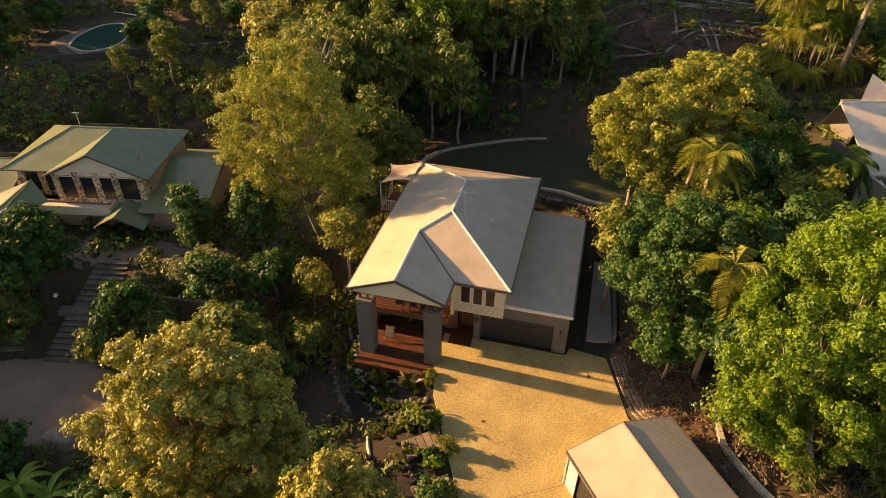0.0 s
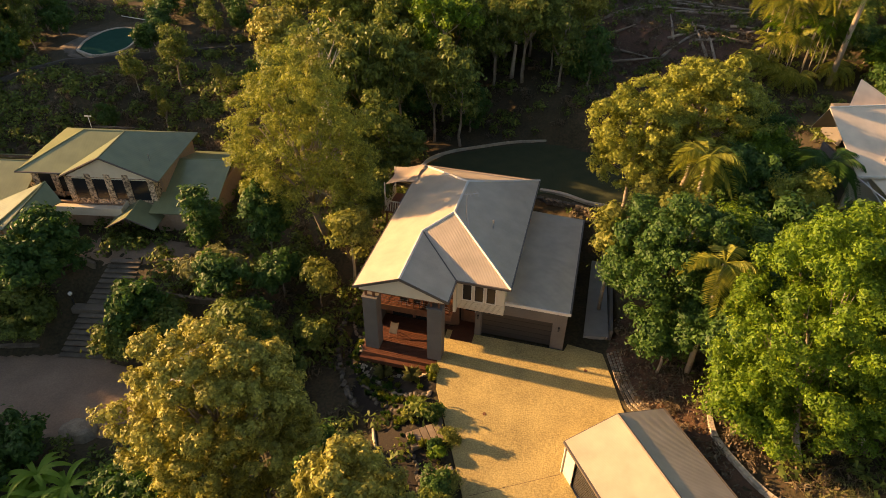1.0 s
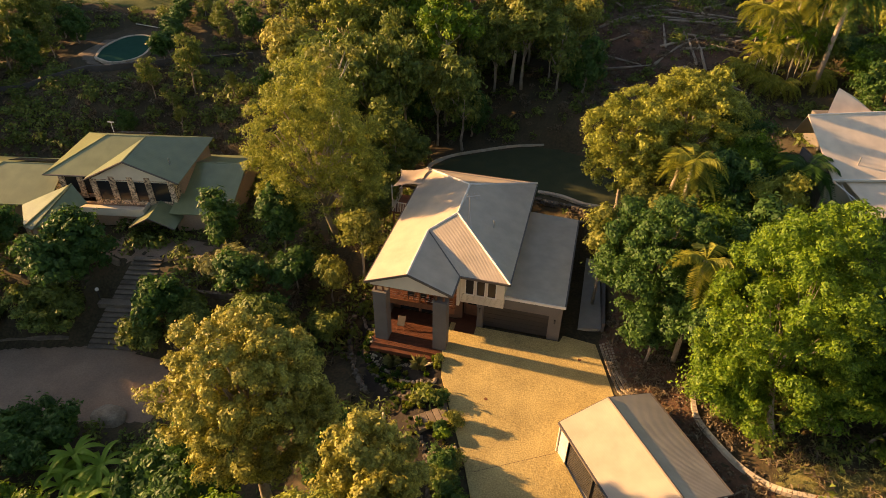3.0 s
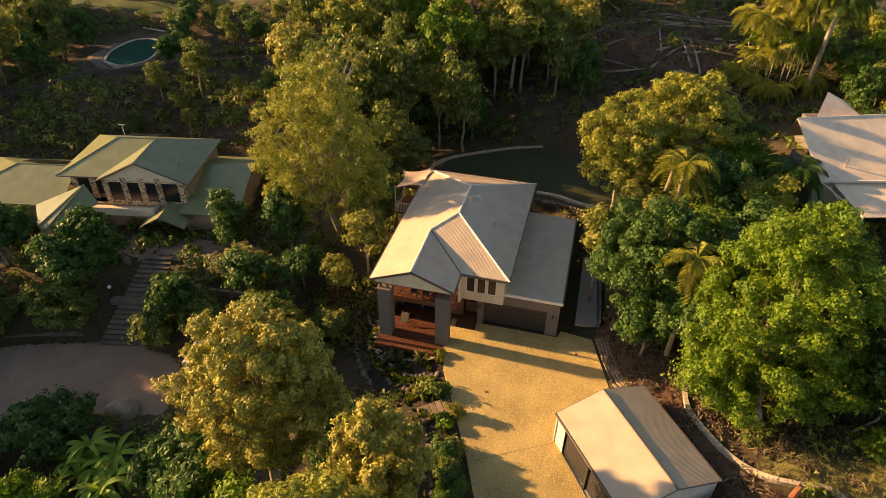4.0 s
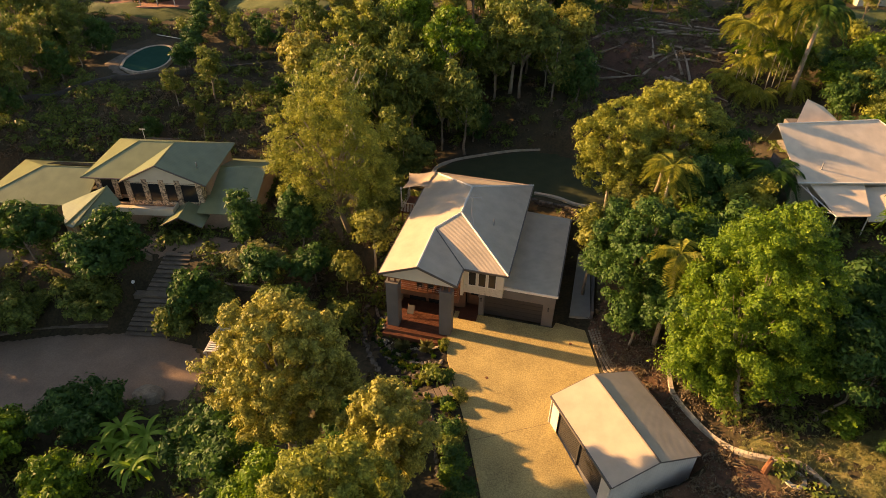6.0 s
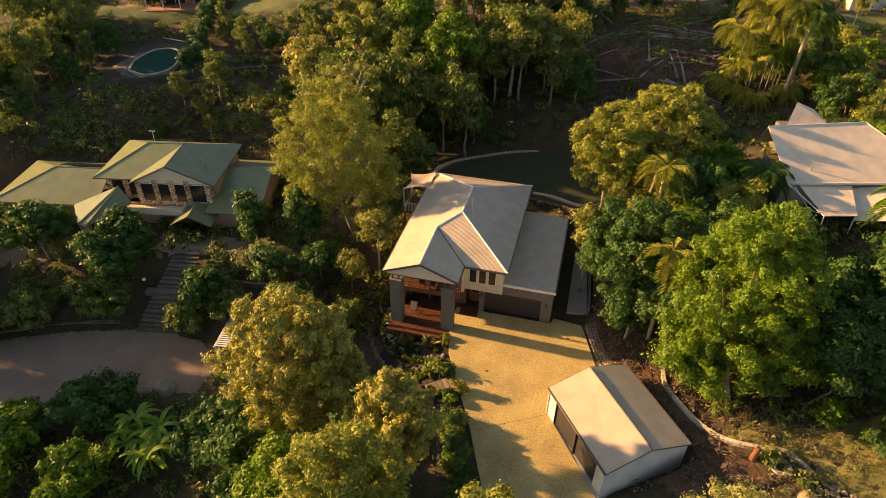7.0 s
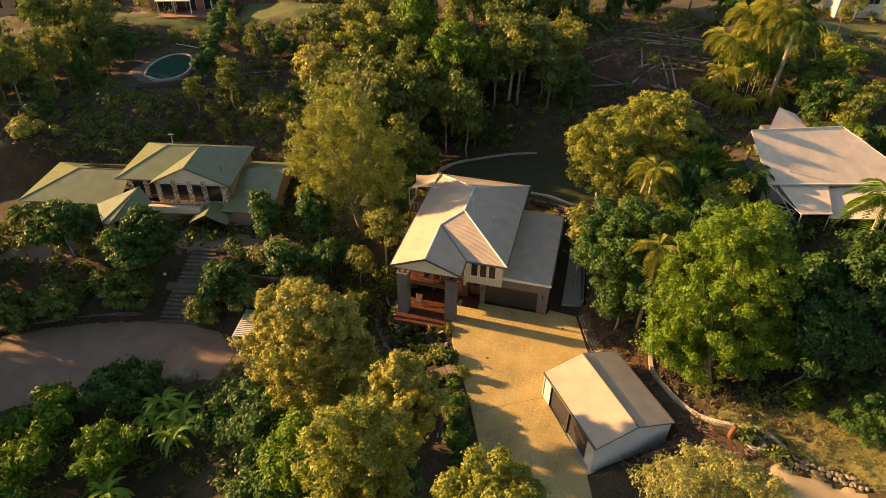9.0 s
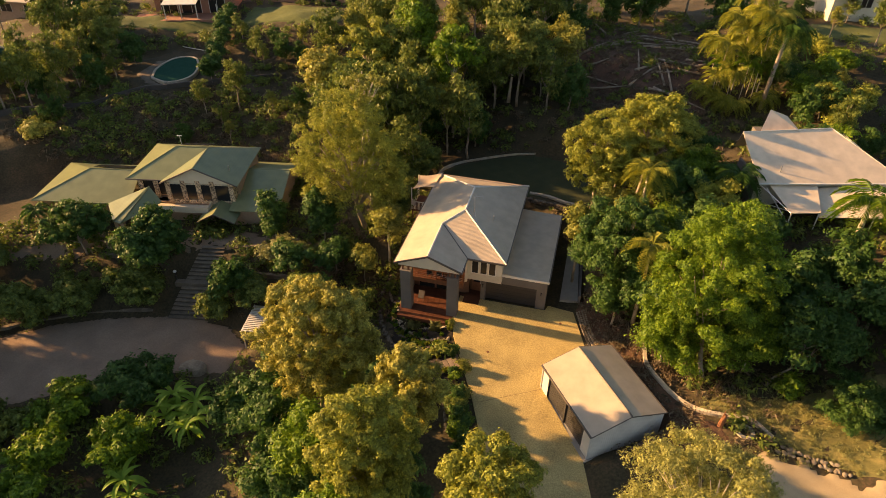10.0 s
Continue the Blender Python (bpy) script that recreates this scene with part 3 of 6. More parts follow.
# ---- the shed ----
SA = 2.185
SU, SV = Vector((math.cos(SA), math.sin(SA), 0)), Vector((math.sin(SA), -math.cos(SA), 0))
SM = Matrix((( SU.x, SV.x, 0, 6.35), (SU.y, SV.y, 0, 11.35), (0, 0, 1, -0.45), (0, 0, 0, 1)))
SL, SW, SH, SR = 7.32, 6.30, 2.79, 3.70
shed = thing("shed", "pale steel double garage shed with gable roof", "shed")


def on_shed(name, mesh, material, parent, label=""):
    mesh.v = [tuple(SM @ Vector(p)) for p in mesh.v]
    return part(name, mesh, material, parent, label)


SHEET = sheeting("shed_wall_steel", (0.62, 0.59, 0.53), (SV.x, SV.y), pitch=0.19, depth=0.01)
SHEDROOF = sheeting("shed_roof_steel", (0.49, 0.408, 0.302), (SU.x, SU.y), pitch=0.076, depth=0.0015)
rf = on_shed("roof", Mesh().slab([(-0.1, -0.1, SH - 0.02), (SL + 0.1, -0.1, SH - 0.02), (SL + 0.1, SW / 2, SR), (-0.1, SW / 2, SR)][::-1], 0.05), SHEDROOF, shed, "pale steel roof, weathered")
on_shed("roof_side", Mesh().slab([(-0.1, SW + 0.1, SH - 0.02), (SL + 0.1, SW + 0.1, SH - 0.02), (SL + 0.1, SW / 2, SR), (-0.1, SW / 2, SR)], 0.05), SHEDROOF, rf)
on_shed("ridge_cap", Mesh().tube([(-0.1, SW / 2, SR), (SL + 0.1, SW / 2, SR)], [0.07, 0.07], 6), TRIM, rf)
for y in (-0.12, SW + 0.12):
    on_shed("gutter", Mesh().box(-0.1, SL + 0.1, y - 0.06, y + 0.06, SH - 0.16, SH - 0.01), TRIM, rf)
for x in (-0.11, SL + 0.11):
    for y in (-0.1, SW + 0.1):
        on_shed("barge", Mesh().tube([(x, y, SH - 0.06), (x, SW / 2, SR - 0.04)], [0.05, 0.05], 4), TRIM, rf)
for x in (0.0, SL - 0.06):
    on_shed("gable_wall", Mesh().add([(x, 0, 0), (x, SW, 0), (x, SW, SH - 0.06), (x, SW / 2, SR - 0.08), (x, 0, SH - 0.06), (x + 0.06, 0, 0), (x + 0.06, SW, 0), (x + 0.06, SW, SH - 0.06), (x + 0.06, SW / 2, SR - 0.08), (x + 0.06, 0, SH - 0.06)],
                                     [(0, 1, 2, 3, 4), (9, 8, 7, 6, 5), (0, 5, 6, 1), (1, 6, 7, 2), (4, 9, 5, 0)]), SHEET, shed)
on_shed("back_wall", Mesh().box(0.06, SL - 0.06, SW - 0.06, SW, 0, SH - 0.08), SHEET, shed)
on_shed("front_wall", Mesh().box(0.06, 1.0, 0, 0.06, 0, SH - 0.08).box(SL - 1.0, SL - 0.06, 0, 0.06, 0, SH - 0.08).box(1.0, SL - 1.0, 0, 0.06, 2.45, SH - 0.08), SHEET, shed)
sdoor = on_shed("roller_door", Mesh().box(1.0, SL - 1.0, 0.16, 0.20, 0.0, 2.45), CHAR, shed, "dark roller doors in the long side")
for i in range(14):
    on_shed("door_slat", Mesh().box(1.0, SL - 1.0, 0.14, 0.16, 0.02 + i * 0.173, 0.165 + i * 0.173), CHAR, sdoor)
on_shed("door_post", Mesh().box(SL / 2 - 0.08, SL / 2 + 0.08, 0.0, 0.15, 0, 2.45), CHAR, shed)
on_shed("floor_slab", Mesh().box(-0.15, SL + 0.15, -0.3, SW + 0.15, -0.25, 0.02), PATHC, shed)
for x in (0.06, SL - 0.06):
    on_shed("downpipe", Mesh().tube([(x, -0.06, 0.02), (x, -0.06, SH - 0.15)], [0.045, 0.045], 8), WHITE, shed)

# ---- the green-roofed house ----
GA = radians(11)
GM = Matrix.Translation((-46.8, 32.1, 0)) @ Matrix.Rotation(GA, 4, "Z")
gh = thing("green_roofed_house", "two-storey stone house with a green steel hip roof in shade", "house")


def on_gh(name, mesh, material, parent, label=""):
    mesh.v = [tuple(GM @ Vector(p)) for p in mesh.v]
    return part(name, mesh, material, parent, label)


def slope(pts, th=0.07):
    return Mesh().slab(pts, th)


# upper roof: u 0..13, v 0..8.6, ridge at v 4.3; left end hipped, right end gabled, cross gable in front
UE, UR = 3.6, 5.65
UM = 8.3                                   # where the main ridge meets the front-to-back ridge
up = on_gh("roof", slope([(0, 0, UE), (4.1, 0, UE), (UM, 4.3, UR), (4.6, 4.3, UR)]), GREEN_U, gh, "green steel roof with sunlit side slopes")
on_gh("roof_back", slope([(12.9, 8.6, UE), (0, 8.6, UE), (4.6, 4.3, UR), (UM, 4.3, UR)]), GREEN_U, up)
on_gh("roof_hip", slope([(0, 8.6, UE), (0, 0, UE), (4.6, 4.3, UR)]), GREEN_V, up)
CX, CW, CP, CZ = UM, 4.2, -0.7, UR
on_gh("cross_gable", slope([(4.1, CP, UE), (UM, CP, UR), (UM, 4.3, UR), (4.1, 0.0, UE)][::-1]), GREEN_V, up)
on_gh("cross_gable_side", slope([(UM, CP, UR), (12.9, CP, UE), (12.9, 8.6, UE), (UM, 4.3, UR)][::-1]), GREEN_V, up)
for a, b in (((4.1, CP, UE), (UM, CP, UR)), ((12.9, CP, UE), (UM, CP, UR)), ((0, 0, UE), (4.1, 0, UE))):
    on_gh("barge", Mesh().tube([a, b], [0.08, 0.08], 5), TRIM, up)
for a, b in (((0, 0, UE), (4.6, 4.3, UR)), ((4.6, 4.3, UR), (UM, 4.3, UR)), ((UM, CP, UR), (UM, 4.3, UR))):
    on_gh("roof_cap", Mesh().tube([a, b], [0.07, 0.07], 5), GREEN_U, up)
on_gh("solar_panel", slope([(5.0, 4.6, UR + 0.12), (8.2, 4.6, UR + 0.12), (8.6, 6.2, UR - 0.5), (5.0, 6.2, UR - 0.5)], 0.05), SOLAR, gh, "dark rooftop solar panels")
# upper walls of stone piers, windows between, cream gable infill
on_gh("upper_wall", Mesh().box(0.9, 12.5, 0.75, 0.95, 0.9, UE).box(0.9, 1.1, 0.95, 7.9, 0.9, UE).box(12.3, 12.5, 0.95, 7.9, 0.9, UE).box(0.9, 12.5, 7.7, 7.9, 0.9, UE), BRICK, gh)
on_gh("gable_infill", Mesh().add([(CX - CW + 0.5, -0.3, UE - 0.05), (CX + CW - 0.5, -0.3, UE - 0.05), (CX, -0.3, CZ - 0.25), (CX - CW + 0.5, -0.2, UE - 0.05), (CX + CW - 0.5, -0.2, UE - 0.05), (CX, -0.2, CZ - 0.25)],
                               [(0, 1, 2), (5, 4, 3), (0, 3, 4, 1)]), CREAM, gh, "cream gable infill")
on_gh("bay_wall", Mesh().box(4.6, 12.0, -0.25, 0.75, 0.9, 1.35).box(4.6, 12.0, -0.15, 0.75, UE - 0.3, UE), STONE, gh)
for i, u in enumerate((0.95, 2.7, 4.5, 6.3, 8.0, 9.6, 11.7)):
    on_gh("stone_pier", Mesh().box(u, u + 0.55, (0.55 if u < 4 else -0.32), 0.85, 0.9, UE + (0.0 if u < 6 else 0.3) - 0.02), STONE, gh, "random stone pier")
for u0, u1, v in ((1.5, 2.7, 0.66), (3.25, 4.5, 0.66), (5.05, 6.3, -0.22), (6.85, 8.0, -0.22), (8.55, 9.6, -0.22), (10.15, 11.7, -0.22)):
    w = on_gh("window", Mesh().box(u0, u1, v, v + 0.05, 1.38, UE - 0.25), GLASS, gh, "dark window between stone piers")
    on_gh("window_frame", Mesh().box(u0, u1, v - 0.03, v + 0.03, UE - 0.25, UE - 0.18), CREAM, w)
on_gh("balcony", Mesh().box(3.0, 9.5, -1.6, -0.3, 0.55, 0.75), CREAM, gh, "cream balcony with low wall")
on_gh("balcony_wall", Mesh().box(3.0, 9.5, -1.7, -1.6, 0.55, 1.3).box(9.4, 9.5, -1.6, -0.3, 0.55, 1.3), CREAM, gh)
# left wing, hipped
LE, LR = 1.0, 2.9
lw = on_gh("wing_roof", slope([(-11.2, -1.2, LE), (0.2, -1.2, LE), (0.2, 3.2, LR), (-5.9, 3.2, LR)]), GREEN_U, gh, "lower green wing roof")
on_gh("wing_roof_back", slope([(0.2, 7.6, LE), (-11.2, 7.6, LE), (-5.9, 3.2, LR), (0.2, 3.2, LR)]), GREEN_U, lw)
on_gh("wing_hip", slope([(-11.2, 7.6, LE), (-11.2, -1.2, LE), (-5.9, 3.2, LR)]), GREEN_V, lw)
for a, b in (((-11.2, -1.2, LE), (-5.9, 3.2, LR)), ((-5.9, 3.2, LR), (0.2, 3.2, LR)), ((-11.2, -1.2, LE), (0.2, -1.2, LE))):
    on_gh("roof_cap", Mesh().tube([a, b], [0.07, 0.07], 5), GREEN_U, lw)
on_gh("wing_solar_panel", slope([(-5.6, 3.5, LR + 0.12), (-0.6, 3.5, LR + 0.12), (-0.6, 5.0, LR - 0.5), (-5.6, 5.0, LR - 0.5)], 0.05), SOLAR, gh)
on_gh("wing_wall", Mesh().box(-10.5, 0.2, -0.4, -0.2, -1.8, LE).box(-10.5, -10.3, -0.2, 7, -1.8, LE), BRICK, gh)
# porch hip in front of the left part
pr = on_gh("porch_roof", slope([(0.0, -4.6, LE), (1.0, -5.0, LE), (4.2, -1.3, 1.6), (2.6, -0.2, LR)]), GREEN_U, gh, "sunlit faceted porch roof")
on_gh("porch_roof_side", slope([(-2.2, -1.2, LE), (0.0, -4.6, LE), (2.6, -0.2, LR)]), GREEN_V, pr)
on_gh("roof_cap", Mesh().tube([(0.0, -4.6, LE), (2.6, -0.2, LR)], [0.07, 0.07], 5), GREEN_U, pr)
on_gh("roof_cap", Mesh().tube([(1.0, -5.0, LE), (2.6, -0.2, LR)], [0.07, 0.07], 5), GREEN_U, pr)
for u, v in ((0.1, -4.2), (1.0, -4.6)):
    on_gh("porch_post", Mesh().box(u - 0.2, u + 0.2, v - 0.2, v + 0.2, -1.8, LE - 0.05), BRICK, gh)
# right wing and small entry gable
rw = on_gh("right_wing_roof", slope([(11.8, -1.6, LE), (17.4, -1.6, LE), (17.4, 4.6, LR), (12.2, 4.6, LR)]), GREEN_U, gh, "shaded dark green wing roof")
on_gh("right_wing_roof_back", slope([(17.4, 8.6, 1.6), (12.2, 8.6, 1.6), (12.2, 4.6, LR), (17.4, 4.6, LR)]), GREEN_U, rw)
on_gh("roof_cap", Mesh().tube([(12.2, 4.6, LR), (17.4, 4.6, LR)], [0.07, 0.07], 5), GREEN_U, rw)
on_gh("right_wing_wall", Mesh().box(11.9, 17.0, -0.9, -0.7, -1.8, LE).box(16.8, 17.0, -0.7, 8.4, -1.8, 1.6), BRICK, gh)
eg = on_gh("entry_gable", slope([(8.6, -3.2, 0.35), (10.6, -3.2, 1.45), (10.6, 0.2, 1.45), (8.6, 0.2, 0.35)][::-1]), GREEN_V, gh, "small green entry gable")
on_gh("entry_gable_side", slope([(10.6, -3.2, 1.45), (12.8, -3.2, 0.35), (12.8, 0.2, 0.35), (10.6, 0.2, 1.45)][::-1]), GREEN_V, eg)
on_gh("roof_cap", Mesh().tube([(8.6, -3.2, 0.35), (10.6, -3.2, 1.45), (12.8, -3.2, 0.35)], [0.06, 0.06, 0.06], 5), TRIM, eg)
on_gh("lower_wall", Mesh().box(0.6, 12.6, -0.15, 0.1, -1.9, 0.9).box(0.6, 0.8, 0.1, 8, -1.9, 0.9).box(12.4, 12.6, 0.1, 8, -1.9, 0.9).box(0.6, 12.6, 8.0, 8.2, -1.9, 0.9), BRICK, gh)
on_gh("skylight", Mesh().tube([(11.4, 1.6, UE + 0.6), (11.4, 1.6, UE + 1.35)], [0.06, 0.06], 7), STEEL, gh)
on_gh("antenna_mast", Mesh().tube([(4.9, 5.0, UR - 0.4), (4.9, 5.0, UR + 1.0)], [0.03, 0.03], 6).tube([(4.6, 5.0, UR + 1.0), (5.2, 5.0, UR + 1.0)], [0.05, 0.05], 6), WHITE, gh)

# ---- the tan-roofed house up the slope ----
WA = radians(15.5)
WM = Matrix.Translation((19.1, 39.2, 0)) @ Matrix.Rotation(WA, 4, "Z")
wh = thing("tan_roofed_house", "house with a broad sunlit tan steel roof", "house")


def on_wh(name, mesh, material, parent, label=""):
    mesh.v = [tuple(WM @ Vector(p)) for p in mesh.v]
    return part(name, mesh, material, parent, label)


wr = on_wh("roof", slope([(0.1, 0, 9.5), (14.5, 0, 9.5), (9.3, 6.2, 12.2), (0.0, 5.5, 12.1)]), TAN_ROOF, wh, "broad pale tan steel roof")
on_wh("roof_side", slope([(14.5, 0, 9.5), (14.5, 9.6, 8.9), (9.3, 6.2, 12.2)]), TAN_ROOF, wr)
on_wh("roof_back", slope([(14.5, 9.6, 8.9), (1.4, 8.9, 8.9), (0.0, 5.5, 12.1), (9.3, 6.2, 12.2)]), TAN_ROOF, wr)
on_wh("ridge_cap", Mesh().tube([(0.0, 5.5, 12.13), (9.3, 6.2, 12.23), (14.5, 0, 9.53)], [0.06] * 3, 5), WHITE, wr)
on_wh("gutter", Mesh().box(0.1, 14.5, -0.1, 0.04, 9.33, 9.5), WHITE, wr)
on_wh("solar_panel", slope([(9.6, 6.2, 11.85), (10.4, 6.6, 11.52), (13.4, 3.2, 10.12), (12.8, 2.7, 10.37)][::-1], 0.06), SOLAR, wh, "dark rooftop panels")
on_wh("rear_gable_roof", slope([(2.9, 7.6, 11.0), (7.3, 7.7, 11.0), (4.4, 9.6, 12.7)]), TAN_ROOF, wr)
on_wh("rear_gable_roof_side", slope([(7.3, 7.7, 11.0), (8.2, 12.6, 10.6), (4.4, 9.6, 12.7)]), TAN_ROOF, wr)
on_wh("rear_gable_wall", Mesh().box(4.4, 7.0, 8.9, 12.0, 7.0, 9.6), GREYW, wh)
on_wh("wall", Mesh().box(0.3, 14.0, 0.6, 0.8, 6.3, 9.45).box(13.8, 14, 0.8, 11.8, 6.3, 9.45), CREAM, wh)
# grey where the other walls are cream: shade on this end put into colour
on_wh("side_wall", Mesh().box(0.3, 0.5, 0.8, 5.2, 6.3, 9.45), GREYW, wh)
low = on_wh("carport_roof", slope([(1.9, -3.6, 8.45), (4.7, -3.6, 8.45), (5.9, 0.1, 9.2), (1.3, 0.1, 9.2)]), TAN_ROOF, wh, "small ribbed carport roof")
on_wh("flat_roof", slope([(4.75, -3.5, 7.9), (14.0, -5.0, 8.8), (14.0, 0.1, 9.3), (5.95, 0.1, 8.9)]), TAN_ROOF, wh, "bright pale awning roof")
for u, v, z in ((2.0, -3.5, 8.4), (4.6, -3.5, 8.4), (9.5, -4.1, 8.3), (13.8, -4.8, 8.7)):
    on_wh("carport_post", Mesh().tube([(u, v, 4.5), (u, v, z)], [0.06, 0.06], 8), WHITE, wh)
on_wh("lattice", Mesh().tube([(1.0, 0.0, 9.0), (2.0, -3.5, 7.2)], [0.05, 0.05], 6).tube([(1.4, 0.0, 7.2), (2.0, -3.3, 8.4)], [0.05, 0.05], 6).tube([(0.4, 0.2, 9.2), (1.9, -3.6, 8.4)], [0.05, 0.05], 6), WHITE, wh)
on_wh("vent_pipe", Mesh().tube([(2.5, 1.2, 9.9), (2.5, 1.2, 10.7)], [0.05, 0.05], 6), STEEL, wh)

# ---- plants ----
def leaf_data(name, material, centres, radii, per, size, rng, slim=0.45, droop=0.0, flat=0.75, tight=0.0):
    """One mesh of small separate leaf blades, gathered in clumps."""
    centres, radii = np.asarray(centres, float), np.asarray(radii, float)
    counts = np.maximum(6, (0.85 * per * (radii / radii.mean()) ** 2)).astype(int)
    which = np.repeat(np.arange(len(centres)), counts)
    n = len(which)
    d = rng.normal(size=(n, 3))
    d /= np.linalg.norm(d, axis=1)[:, None]
    d[:, 2] = np.where(rng.random(n) < 0.6, np.abs(d[:, 2]), d[:, 2])
    core = 0.35 + 0.45 * tight
    rad = radii[which] * (core + (1 - core) * rng.random(n) ** 0.5) * (1 + (0.18 - 0.08 * tight) * rng.normal(size=n))
    lump = 1 + 0.30 * np.sin(4.0 * d[:, 0] + which * 2.1) * np.sin(3.6 * d[:, 1] + which * 1.3) + 0.16 * np.sin(7.0 * d[:, 2] + which)
    stretch = rng.uniform(0.72, 1.35, (len(centres), 3))[which]
    pos = centres[which] + d * stretch * (rad * lump)[:, None] * np.array((1, 1, flat))
    normal = d * 1.35 + rng.normal(size=(n, 3)) * 0.45 + np.array((0, 0, 0.2))
    normal /= np.linalg.norm(normal, axis=1)[:, None]
    t = rng.normal(size=(n, 3)) + np.array((0, 0, -droop))
    t -= normal * (t * normal).sum(1)[:, None]
    t /= np.linalg.norm(t, axis=1)[:, None]
    b = np.cross(normal, t)
    ln = 1.38 * size * (0.6 + 0.8 * rng.random(n))[:, None]
    wd = ln * slim
    bend = normal * ln * 0.12
    v = np.stack([pos - t * ln * 0.45 - b * wd * 0.55, pos - t * ln * 0.25 + b * wd * 0.75 + bend, pos + t * ln * 0.6], 1).reshape(-1, 3)
    me = bpy.data.meshes.new(name)
    me.vertices.add(n * 3)
    me.vertices.foreach_set("co", v.ravel())
    me.loops.add(n * 3)
    me.loops.foreach_set("vertex_index", np.arange(n * 3))
    me.polygons.add(n)
    me.polygons.foreach_set("loop_start", np.arange(n) * 3)
    me.polygons.foreach_set("loop_total", np.full(n, 3))
    me.materials.append(material)
    me.update(calc_edges=True)
    return me


def crown_points(rng, centre, rx, rz, count, lobes=7, gap=0.3, puff=(0.38, 0.58)):
    """Clump centres: an uneven crown of several lobes, thin inside, with gaps between."""
    c = np.asarray(centre, float)
    lobe_dir = rng.normal(size=(lobes, 3))
    lobe_dir /= np.linalg.norm(lobe_dir, axis=1)[:, None]
    lobe_dir[:, 2] = lobe_dir[:, 2] * 0.8 + 0.15
    lobe_c = lobe_dir * np.array((rx, rx, rz)) * rng.uniform(0.42, 0.68, (lobes, 1))
    lobe_r = rng.uniform(*puff, lobes)
    pts = []
    while len(pts) < count:
        k = rng.integers(lobes)
        d = rng.normal(size=3)
        d /= np.linalg.norm(d)
        if d[2] < -0.5 and rng.random() < 0.7:
            continue
        r = lobe_r[k] * (0.55 + 0.45 * rng.random())
        q = lobe_c[k] + d * r * np.array((rx, rx, rz))
        if rng.random() > gap * 0.5:
            pts.append(c + q)
    return np.array(pts), c + lobe_c


def dome_points(rng, centre, rx, rz, count, head):
    """Puffs of leaves gathered on separate rounded heads, which stand out of an uneven dome with deep gaps between."""
    c, heads, radii = np.asarray(centre, float), [], []
    size = np.array((rx - 0.7 * head, rx - 0.7 * head, rz - 0.7 * head))
    for k in range(2500):
        d = rng.normal(size=3)
        d /= np.linalg.norm(d)
        if d[2] < -0.6:
            continue
        q = c + d * size * rng.uniform(0.74, 1.06)
        r = head * rng.uniform(0.62, 1.18)
        if all(((q - o) ** 2).sum() > (0.78 * (r + t)) ** 2 for o, t in zip(heads, radii)):
            heads.append(q)
            radii.append(r)
    each = max(6, int(count / len(heads)))
    pts = []
    for q, r in zip(heads, radii):
        out = (q - c) / np.linalg.norm(q - c)
        squash = rng.uniform(0.75, 1.2, 3)
        mine = []
        for k in range(each * 8):
            d = rng.normal(size=3) + out * 0.7 + np.array((0, 0, 0.35))
            d /= np.linalg.norm(d)
            p = q + d * squash * r * rng.uniform(0.72, 1.0)
            if all(((p - o) ** 2).sum() > (0.36 * r) ** 2 for o in mine):
                mine.append(p)
            if len(mine) >= each * (r / head) ** 1.5:
                break
        pts += mine
    for k in range(count // 4):
        d = rng.normal(size=3)
        pts.append(c + d / np.linalg.norm(d) * size * rng.uniform(0.35, 0.72))
    heads = np.array(heads)
    return np.array(pts), c + (heads[rng.choice(len(heads), min(14, len(heads)), replace=False)] - c) * 0.78


